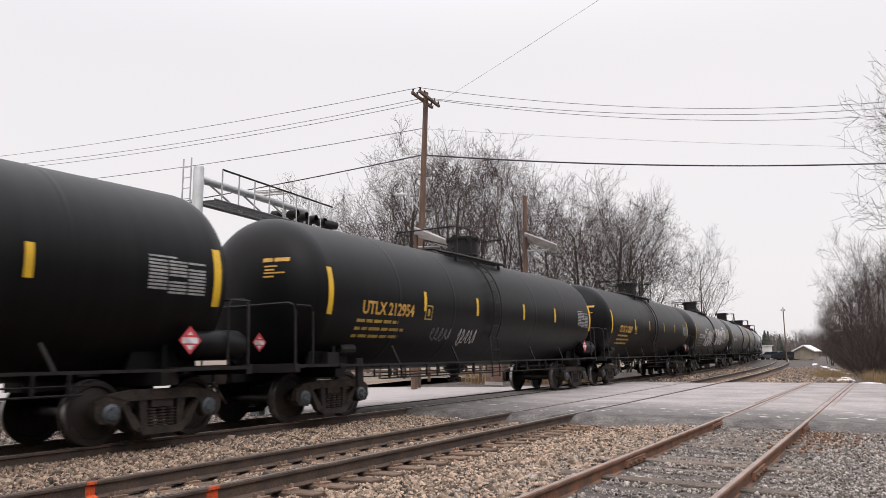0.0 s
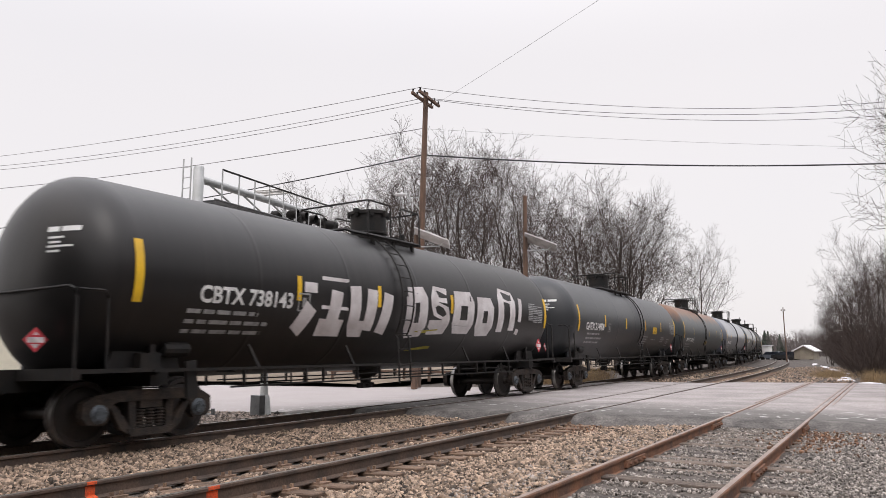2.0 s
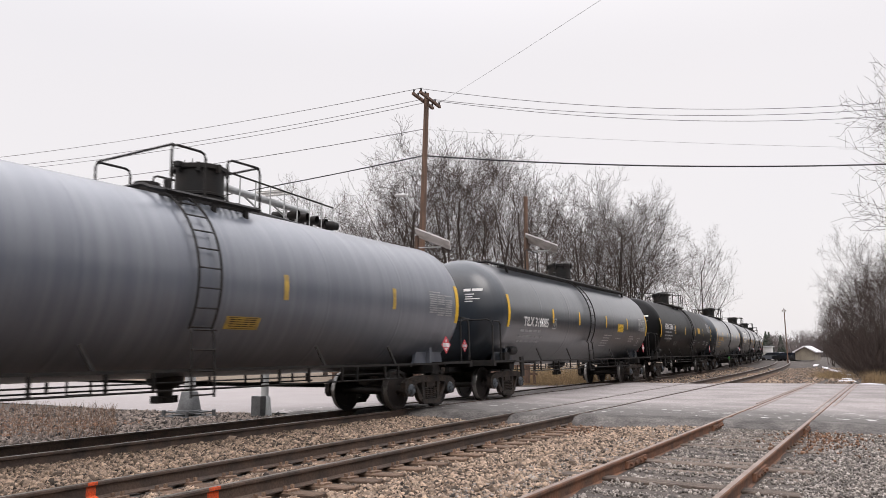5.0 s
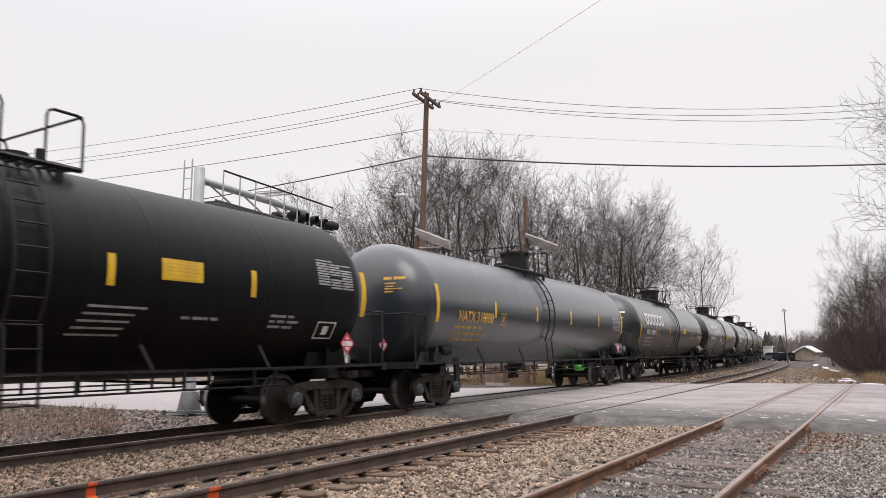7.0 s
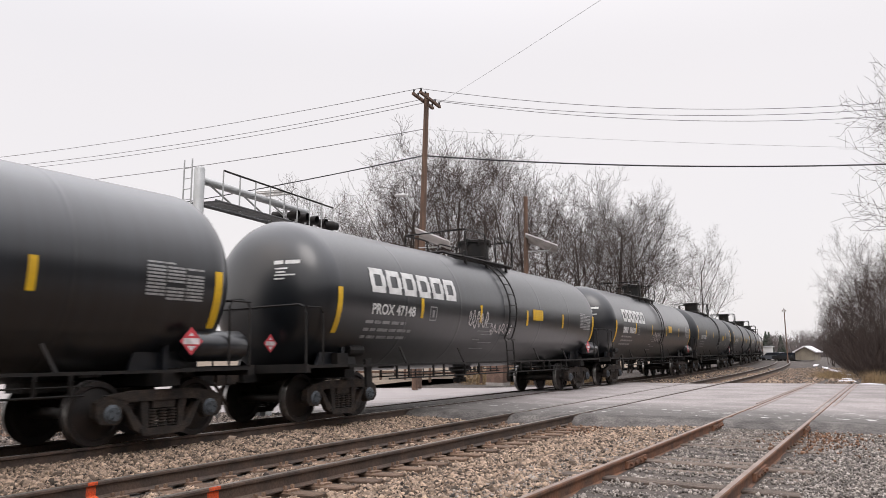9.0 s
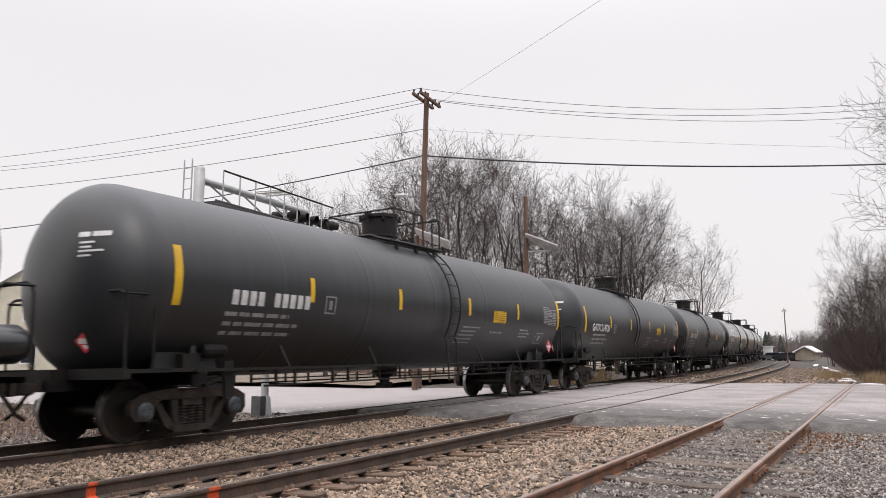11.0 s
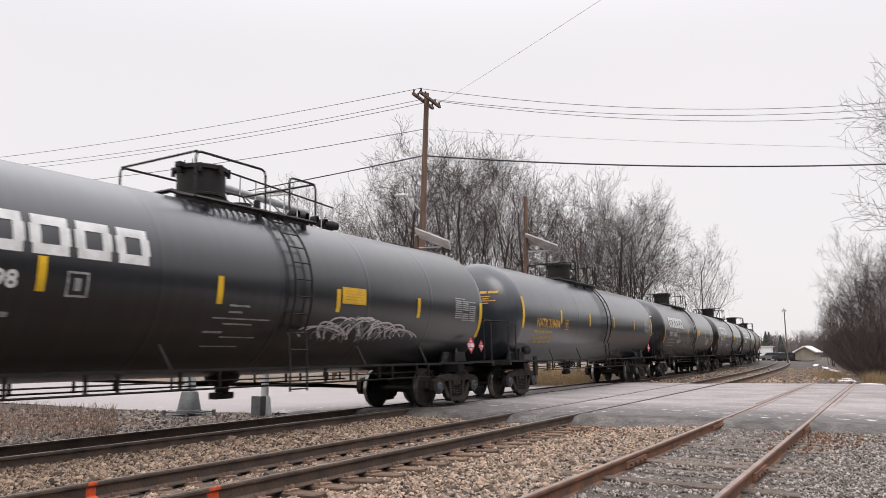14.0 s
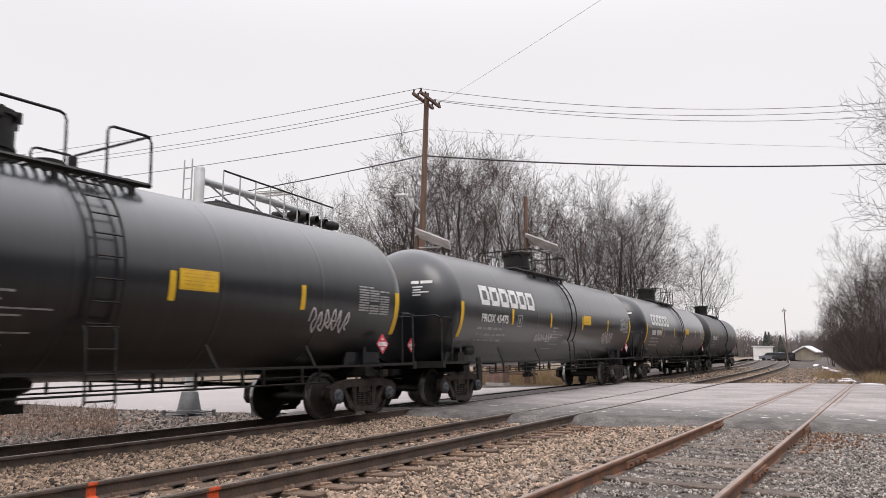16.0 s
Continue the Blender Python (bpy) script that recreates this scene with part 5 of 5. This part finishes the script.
# ---------- bare trees ----------
def grow_tree(seed, height, stems, lean, depth=4, twig=0.0085):
    """Segments of a bare winter tree, (start, end, radius, radius), as limbs and twigs: ascending stems that carry rising limbs, and limbs that carry fine twigs."""
    g = random.Random(seed)
    limbs, twigs = [], []
    pieces = (9, 6, 5, 4, 2)
    spawn = (1.5 if stems == 1 else 1.5 / stems ** 0.6, 1.25, 1.2, 1.05, 0.0)

    def branch(p, d, length, r, level):
        n, spin = pieces[level], g.uniform(0, 6.28)
        for i in range(n):
            k = (i + 1) / n
            d = (d + Vector((g.gauss(0, 1), g.gauss(0, 1), g.gauss(0, 0.6))) * (0.045 + 0.03 * level) + Vector((0, 0, 0.055 if level else 0.02))).normalized()
            q = p + d * length / n
            r1 = max(twig * 0.6, r * (1 - 0.82 / n))
            (limbs if level < 2 else twigs).append((p, q, r, r1))
            if level < depth and k > (0.22 if level == 0 else 0.15):
                many = int(spawn[level] + g.random())
                for _ in range(many):
                    spin += 2.4 + g.uniform(-0.5, 0.5)
                    a = d.orthogonal().normalized()
                    side = a * math.cos(spin) + d.cross(a) * math.sin(spin)
                    open_a = radians(g.uniform(30, 54) if level < 1 else g.uniform(28, 56))
                    nd = (d * math.cos(open_a) + side * math.sin(open_a)).normalized()
                    share = (0.74 - 0.42 * k if level == 0 else 0.70 - 0.26 * k) * g.uniform(0.75, 1.2)
                    branch(q, nd, length * share, max(twig, r1 * g.uniform(0.5, 0.68)), level + 1)
            p, r = q, r1

    for j in range(stems):
        t = 6.283 * j / stems + g.uniform(-0.5, 0.5)
        tip = lean * g.uniform(0.6, 1.2)
        d = Vector((math.cos(t) * tip, math.sin(t) * tip, 1)).normalized()
        branch(Vector((0.25 * math.cos(t), 0.25 * math.sin(t), -0.3)) * (stems > 1), d, height * g.uniform(0.82, 1.0), height * 0.0135 / stems ** 0.35, 0)
    return limbs, twigs


def segments_mesh(name, segs, sides):
    a = np.array([[*p, *q, r0, r1] for p, q, r0, r1 in segs])
    n = len(a)
    p, q, r0, r1 = a[:, 0:3], a[:, 3:6], a[:, 6:7], a[:, 7:8]
    d = q - p
    d /= np.linalg.norm(d, axis=1, keepdims=True) + 1e-9
    ref = np.where(np.abs(d[:, 2:3]) < 0.9, np.array([[0, 0, 1.0]]), np.array([[1.0, 0, 0]]))
    u = np.cross(d, ref)
    u /= np.linalg.norm(u, axis=1, keepdims=True)
    w = np.cross(d, u)
    vs = np.empty((n, 2 * sides, 3))
    for j in range(sides):
        t = 2 * math.pi * j / sides
        o = math.cos(t) * u + math.sin(t) * w
        vs[:, j], vs[:, sides + j] = p + o * r0, q + o * r1
    f = np.array([(j, (j + 1) % sides, sides + (j + 1) % sides, sides + j) for j in range(sides)])
    fs = (f[None] + (2 * sides) * np.arange(n)[:, None, None]).reshape(-1, 4)
    me = bpy.data.meshes.new(name)
    me.vertices.add(n * 2 * sides)
    me.vertices.foreach_set("co", vs.reshape(-1).astype(np.float32))
    me.loops.add(len(fs) * 4)
    me.loops.foreach_set("vertex_index", fs.reshape(-1).astype(np.int32))
    me.polygons.add(len(fs))
    me.polygons.foreach_set("loop_start", np.arange(0, len(fs) * 4, 4, dtype=np.int32))
    me.polygons.foreach_set("use_smooth", np.ones(len(fs), bool))
    me.update(calc_edges=True)
    return me


TREE_MESH = []
for seed, stems, lean, depth in ((1, 1, 0.03, 4), (2, 3, 0.28, 4), (3, 1, 0.06, 4), (4, 2, 0.2, 4), (5, 2, 0.14, 4)):
    limbs, twigs = grow_tree(seed, 10.0, stems, lean, depth)
    top = max(s[1].z for s in limbs + twigs)
    TREE_MESH.append((segments_mesh("trunk", limbs, 6), segments_mesh("crown", twigs, 3), top))


def plant(kind_no, x, y, height, turn_deg, label, bark=None, twigs=None, z=-0.5, wide=0.8):
    trunk, crown, top = TREE_MESH[kind_no]
    k = height / top
    t = thing("bare_tree", label, "tree", "leafless trees")
    t.matrix_world = pose(x, y, z, 0, 0, turn_deg) @ Matrix.Diagonal((k * wide, k * wide, k, 1))
    part("trunk", trunk, bark or BARK, t)
    part("crown", crown, twigs or TWIG, t, "dense bare twigs")
    return t


grove = "tall leafless tree in the grove behind the crossing"
for no, x, y, h, a in ((1, -33.0, 40.5, 14.8, 20), (0, -30.0, 44.0, 15.5, 100), (2, -27.0, 41.5, 16.5, 200), (3, -26.5, 47.0, 18.0, 310), (1, -23.2, 43.0, 17.4, 60), (4, -22.5, 48.0, 17.5, 150),
                       (0, -22.0, 52.0, 15.5, 250), (2, -21.5, 56.5, 16.0, 10), (3, -19.0, 58.0, 16.5, 90), (1, -18.9, 60.5, 15.3, 170), (4, -18.7, 64.0, 14.6, 260), 
                       (0, -34.5, 47.0, 14.0, 70), (0, -15.9, 73.5, 14.0, 215)):
    plant(no, x, y, h, a, grove, wide=0.7 if y > 72 else 0.92)
for no, x, y, h, a in ((3, -57, 40, 14.5, 0), (0, -62, 45, 15, 80), (1, -54, 46, 12, 160)):
    plant(no, x, y, h, a, "leafless tree behind the cream house")
right_label = "leafless tree on the brushy bank beyond the road"
for no, x, y, h, a in ((1, -0.9, 47.0, 9.7, 40), (3, 0.6, 52.0, 9.5, 130), (4, -2.4, 62.0, 9.5, 220), (2, -1.0, 66.0, 11.5, 300), (0, -4.4, 76.0, 8.6, 15), (3, -5.6, 82.0, 8.4, 110), (1, 1.5, 60.0, 10.5, 200),
                       (4, -3.0, 72.0, 9.5, 290), (2, 2.5, 45.0, 9.5, 75), (1, -6.4, 92.0, 8.0, 145), (0, 1.0, 40.5, 9.0, 235), (2, -1.4, 56.0, 9.0, 15), (3, -3.9, 87.0, 9.0, 190)):
    plant(no, x, y, h, a, right_label, wide=0.6, z=-1.2)
plant(4, 2.3, 27.0, 12.2, 100, "large leafless tree reaching over the road's edge", wide=0.75)
plant(4, 4.4, 30.5, 11.0, 60, "leafless tree beside the road's edge", wide=0.9)

# brush on the bank: many thin stems
brush_rnd = random.Random(21)
segs = []
for i in range(2600):
    k = brush_rnd.random()
    y = 44 + 60 * k ** 1.2
    x = -1.2 - 0.085 * (y - 44) + brush_rnd.uniform(-0.6, 4.5)
    h = brush_rnd.uniform(0.8, 3.6)
    p = Vector((x, y, ground_z(x, y) - 0.1))
    d = Vector((brush_rnd.uniform(-0.8, 0.8), brush_rnd.uniform(-0.8, 0.8), 1)).normalized()
    for j in range(3):
        q = p + d * h / 3
        segs.append((p, q, 0.012, 0.009))
        for _ in range(2):
            e = (d + Vector((brush_rnd.uniform(-1, 1), brush_rnd.uniform(-1, 1), brush_rnd.uniform(-0.2, 0.6)))).normalized()
            segs.append((q, q + e * h * 0.25, 0.009, 0.006))
        p, d = q, (d + Vector((brush_rnd.uniform(-0.3, 0.3), brush_rnd.uniform(-0.3, 0.3), 0))).normalized()
tagged(part("brush", segments_mesh("brush", segs, 3), TWIG), "tangled leafless brush along the bank", "bushes", kind="stuff")


def grass_patch(name, label, count, place, h, seed, material=GRASS):
    g, sg = random.Random(seed), []
    for _ in range(count):
        x, y = place(g)
        p = Vector((x, y, ground_z(x, y) - 0.02))
        d = Vector((g.uniform(-0.5, 0.5), g.uniform(-0.5, 0.5), 1)).normalized()
        k = h * g.uniform(0.4, 1.1)
        q = p + d * k * 0.6
        sg.append((p, q, 0.006, 0.005))
        d = (d + Vector((g.uniform(-0.5, 0.5), g.uniform(-0.5, 0.5), -0.25))).normalized()
        sg.append((q, q + d * k * 0.5, 0.005, 0.002))
    return tagged(part(name, segments_mesh(name, sg, 3), material), label, "grass", kind="stuff")


grass_patch("dry_grass", "dry straw-coloured grass on the bank", 9000, lambda g: (g.uniform(-1.6, 6), 39.0 + 24 * g.random() ** 1.4), 0.55, 31)
grass_patch("dry_grass", "tufts of dry straw grass by the gravel", 900, lambda g: (g.gauss(-3.3, 0.5), g.gauss(47.5, 1.2)), 0.45, 32)


def weed_place(g):
    y = g.uniform(9.0, 15.2)
    return -1.36 * y - 7.0 * g.random() ** 1.3, y


grass_patch("weeds", "red-brown dead weeds beyond the far track", 1300, weed_place, 0.32, 33, WEED)
grass_patch("dry_grass", "tall tan dead grass on the bank past the crossing", 4500, lambda g: (g.uniform(-20.5, -13.6), g.uniform(36.0, 42.0)), 0.95, 34)

# old snow along the bank and lot
snow_rnd = random.Random(8)


def snow_patch(x, y, lx, ly, turn_deg):
    b, n = Build(), 18
    z = ground_z(x, y) + 0.02
    ring = [(math.cos(2 * math.pi * i / n), math.sin(2 * math.pi * i / n)) for i in range(n)]
    k = [snow_rnd.uniform(0.6, 1.15) for _ in range(n)]
    vs = [(c * lx * q, s * ly * q, -0.03) for (c, s), q in zip(ring, k)] + [(c * lx * q * 0.75, s * ly * q * 0.75, 0.045) for (c, s), q in zip(ring, k)] + [(0, 0, 0.07)]
    fs = [(i, (i + 1) % n, n + (i + 1) % n, n + i) for i in range(n)] + [(n + i, n + (i + 1) % n, 2 * n) for i in range(n)]
    b.add(vs, fs)
    ob = tagged(part("snow_patch", b.mesh("snow_patch", smooth=True), SNOW), "thin strip of old snow on the ground", "snow", "snow patches")
    ob.matrix_world = pose(x, y, z, 0, 0, turn_deg)


for x, y, lx, ly, a in ((-7.6, 88, 0.3, 5, 4), (-5.6, 74, 0.25, 5, 8), (-4.2, 63, 0.3, 4, 8), (-3.0, 54, 0.2, 2.2, 10), (-2.7, 49, 0.3, 0.4, 0), (-2.45, 45, 0.3, 0.25, 0), (-2.3, 42, 0.4, 0.2, 0), (-1.2, 38.2, 0.7, 0.1, 8), (1.6, 38.8, 1.2, 0.12, 8),
                        (-38, 38, 6, 2.5, 20), (-30, 22, 5, 1.2, 10)):
    snow_patch(x, y, lx, ly, a)


# ---------- houses and far things ----------
def build_house(at, w, d, h, roof_h, label, wall_mat, roof_mat, windows, gable_x=True):
    house = thing("house", label, "house", at=at)
    b = Build()
    b.box(-w / 2, w / 2, -d / 2, d / 2, 0, h)
    if gable_x:
        b.prism([(-d / 2, h), (d / 2, h), (0, h + roof_h)], -w / 2, w / 2)
    wall = part("wall", b, wall_mat, house)
    n = int(h / 0.22)
    for i in range(n):
        c = Build()
        c.box(w / 2, w / 2 + 0.02, -d / 2, d / 2, 0.2 + i * 0.22, 0.2 + i * 0.22 + 0.19)
        part("clapboard", c, wall_mat, wall)
    for s in (-1, 1):
        c = Build()
        k = math.hypot(d / 2, roof_h)
        c.box(-w / 2 - 0.3, w / 2 + 0.3, 0, k + 0.3, -0.02, 0.13, pose(0, 0, h + roof_h, math.degrees(math.atan2(roof_h, d / 2)) * -1, 0, 0 if s > 0 else 180))
        part("roof", c, roof_mat, house)
    for x, y, z, ww, hh, face in windows:
        c = Build()
        if face == "x":
            c.box(w / 2 + 0.02, w / 2 + 0.07, y - ww / 2, y + ww / 2, z, z + hh)
        else:
            c.box(x - ww / 2, x + ww / 2, -d / 2 - 0.07, -d / 2, z, z + hh)
        win = part("window", c, WHITE_PAINT, house)
        c = Build()
        if face == "x":
            c.box(w / 2 + 0.05, w / 2 + 0.08, y - ww / 2 + 0.1, y + ww / 2 - 0.1, z + 0.1, z + hh - 0.1)
        else:
            c.box(x - ww / 2 + 0.1, x + ww / 2 - 0.1, -d / 2 - 0.08, -d / 2 - 0.05, z + 0.1, z + hh - 0.1)
        part("pane", c, GLASS, win)
    return house


build_house(pose(-53.5, 33.5, -0.6, 0, 0, -25), 9, 7.5, 6.2, 2.8, "two-storey cream clapboard house with white trim", SIDING_CREAM, ROOF,
            [(0, -1.8, 3.8, 1.0, 1.6, "x"), (0, 1.4, 3.8, 1.0, 1.6, "x"), (0, -1.8, 1.0, 1.0, 1.6, "x"), (0, 1.6, 1.0, 1.0, 1.6, "x"), (-2, 0, 3.8, 1.0, 1.6, "y"), (1.5, 0, 3.8, 1.0, 1.6, "y"), (1.5, 0, 0.8, 1.0, 1.6, "y")])
build_house(pose(-11.4, 121, 0.1, 0, 0, 80), 2.8, 2.6, 1.2, 0.7, "small low tan shed with a snowy roof by the far curve", TAN, SNOW, [(0, 0, 0.5, 0.8, 0.8, "x")])
shed = thing("white_shed", "small white box shed beside the far curve", "shed", at=pose(-19.9, 139, -0.2))
b = Build()
b.box(-1.4, 1.4, -1.2, 1.2, 0, 2.3)
part("wall", b, WHITE_PAINT, shed)
b = Build()
b.box(-1.6, 1.6, -1.4, 1.4, 2.3, 2.42)
part("roof", b, SNOW, shed)


def build_far_car(at, paint):
    car = thing("parked_car", "dark parked car far beyond the tracks", "car", "far parked cars", at=at)
    b = Build()
    b.prism([(-2.2, 0.35), (2.2, 0.35), (2.25, 0.85), (1.4, 0.95), (0.8, 1.42), (-1.2, 1.45), (-2.0, 0.95), (-2.25, 0.85)], -0.85, 0.85)
    part("body", b, paint, car)
    b = Build()
    b.prism([(1.25, 0.96), (0.75, 1.36), (-1.15, 1.39), (-1.85, 0.96)], -0.87, 0.87)
    part("window", b, GLASS, car)
    for y in (-1.4, 1.4):
        for x in (-0.8, 0.8):
            b = Build()
            b.lathe([(0.32, -0.1), (0.33, 0.1)], "x", 12, (x, y, 0.33))
            part("wheel", b, IRON, car)


for x, y, a in ((-17.6, 134.5, 70), (-15.4, 133, 80), (-13.2, 131, 95)):
    build_far_car(pose(x, y, -0.3, 0, 0, a), GREY if x < -16 else SLATE)
far_pole = build_pole((-13.0, 112, -0.3), 7.4, -0.15, "leaning grey utility pole by the far curve")

# skyline trees whose haze is painted, by the paler twig colour
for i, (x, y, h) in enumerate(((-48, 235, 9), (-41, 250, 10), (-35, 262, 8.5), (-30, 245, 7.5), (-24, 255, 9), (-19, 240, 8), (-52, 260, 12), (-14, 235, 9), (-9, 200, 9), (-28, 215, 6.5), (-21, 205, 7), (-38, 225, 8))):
    plant(i % 5, x, y, h, i * 50, "leafless tree on the far skyline, coloured paler for haze", HAZE_TWIG, HAZE_TWIG, wide=1.1)


def conifer(x, y, h):
    t = thing("evergreen_tree", "dark evergreen tree on the far skyline", "tree", "far evergreens", at=pose(x, y, -0.5))
    b = Build()
    b.tube([(0, 0, 0), (0, 0, h)], 0.25, 6, True, 0.03)
    part("trunk", b, BARK, t)
    g, sg = random.Random(int(h * 10)), []
    for i in range(420):
        k = g.random() ** 0.8
        z, r = h * (0.1 + 0.88 * k), h * 0.24 * (1.02 - k) + 0.1
        a = g.uniform(0, 6.28)
        p = Vector((0, 0, z + 0.2))
        q = Vector((r * math.cos(a), r * math.sin(a), z - 0.25))
        sg.append((p, q, 0.25, 0.10))
    part("crown", segments_mesh("crown", sg, 3), PINE, t)


for x, y, h in ((-31, 228, 7.0), (-28.5, 232, 6.2), (-33.5, 240, 7.5)):
    conifer(x, y, h)
# low far woods behind everything
wr, ws = random.Random(77), []
for i in range(3800):
    x, y = wr.uniform(-120, 60), wr.uniform(262, 300)
    p = Vector((x, y, -0.8))
    q = p + Vector((wr.uniform(-1, 1), 0, wr.uniform(3, 7.5)))
    ws.append((p, q, 0.16, 0.06))
    for _ in range(3):
        m = p.lerp(q, wr.uniform(0.3, 0.9))
        ws.append((m, m + Vector((wr.uniform(-1.6, 1.6), 0, wr.uniform(0.4, 1.6))), 0.08, 0.04))
tagged(part("far_woods", segments_mesh("far_woods", ws, 3), HAZE_TWIG), "strip of bare woods on the horizon, coloured paler for haze", "woods", kind="stuff")

# an unseen dark bank, added behind the camera to darken the tanks' lower reflections
bank = Build()
bank_rnd = random.Random(4)
path = [(-40, -45), (-10, -42), (12, -36), (19, -20), (20, 0), (19, 20), (21, 40), (24, 70), (30, 110)]
rows_b = []
for (xa, ya), (xb, yb) in zip(path, path[1:]):
    for i in range(8):
        rows_b.append((xa + (xb - xa) * i / 8, ya + (yb - ya) * i / 8))
vs = []
for x, y in rows_b:
    h = bank_rnd.uniform(9.0, 13.0)
    vs += [(x, y, -1.0), (x + 0.8, y, h * 0.5), (x + bank_rnd.uniform(0, 2), y, h), (x + 4, y, h * 0.9), (x + 5, y - 1, -1.0)]
bank.add(vs, [(5 * i + k, 5 * i + k + 1, 5 * i + k + 6, 5 * i + k + 5) for i in range(len(rows_b) - 1) for k in range(4)])
tagged(part("backdrop", bank.mesh("backdrop"), BACKDROP_DARK), "unseen dark bank added behind the camera to darken the tanks' reflections", "backdrop", kind="structure")

# gravel that can be told apart near the camera
stones("ballast", "loose brown-grey ballast stones between the main tracks", 88000, STONE, scatter(-10.0, -3.3, 3.2, 16.2, 0.3, off_track), 0.044, 3)
stones("ballast_far", "loose ballast stones beyond the far track", 26000, STONE_DARK, scatter(-24, -11.6, 7.5, 16.0, 0.0, off_track), 0.07, 4)
stones("gravel", "grey loose gravel round the siding", 72000, STONE_GREY, scatter(-4.2, 2.4, 3.6, 16.2, 0.5, off_track), 0.029, 5)
stones("ballast_beyond", "loose ballast stones beyond the crossing", 12000, STONE, scatter(-13, -2, 33, 75, 0.6, off_track), 0.07, 6)

stones("leaf_litter", "dead brown leaves caught along the siding rail", 420, LEAF, lambda g, n: np.stack([g.normal(-1.2, 0.35, n), g.normal(14.2, 1.0, n), np.full(n, -0.045)], -1), 0.035, 8)
stones("leaf_litter", "red-brown leaf litter beyond the far track", 4000, LEAF, scatter(-24, -15.5, 8.0, 12.6), 0.07, 10)
stones("leaf_litter", "dead brown leaves by the crossing's edge", 400, LEAF, lambda g, n: np.stack([g.normal(-5.2, 0.5, n), g.normal(14.8, 0.7, n), np.full(n, -0.14)], -1), 0.035, 9)

# ---------- the train stands together ----------
ENDS = [c[3] for c in CARS] + [393.35]
TRAIN = [(build_car(i, c[0], c[1], c[2], c[4]), (ENDS[i] + ENDS[i + 1]) / 2) for i, c in enumerate(CARS)]
tail = TRAIN[-1][0][0]
b = Build()
b.box(-0.11, 0.11, 9.02, 9.16, 1.05, 1.5)
b.lathe([(0.06, 1.5), (0.06, 1.62), (0.02, 1.64)], "z", 10, (0, 9.1, 0))
part("tail_marker", b, AMBER, tail, "small amber end-of-train marker")
SPEED, EASE = 20.357, -0.00846


def along(u, t):
    return u - SPEED * t - EASE * t * t


def car_pose(u, t):
    s = along(u, t)
    a, b = track_pt(1, s - BOG, 0, 0), track_pt(1, s + BOG, 0, 0)
    yaw = math.atan2(-(b.x - a.x), b.y - a.y)
    return Matrix.Translation((a + b) / 2) @ Euler((0, -math.atan(CANT), yaw)).to_matrix().to_4x4()


def motions():
    for (car, axles), u in TRAIN:
        walk(car, [(0.5 * k, car_pose(u, 0.5 * k)) for k in range(33)])
        spin = [k for k in range(0, 481) if -14 < along(u, k / 30) < 40]
        for w, dy in axles:
            rows = [(k / 30, pose(0, dy, 0.457, math.degrees((along(u, spin[0] / 30) - along(u, k / 30)) / 0.4575) % 360.0)) for k in spin] if spin else []
            first, last = (rows[0], rows[-1]) if rows else ((0, pose(0, dy, 0.457)), (0, pose(0, dy, 0.457)))
            if not rows:
                rows = [(0.0, first[1])]
            if rows[0][0] > 0:
                rows.insert(0, (0.0, first[1]))
            if rows[-1][0] < 16.0:
                rows.append((16.0, last[1]))
            walk(w, rows)


motions()
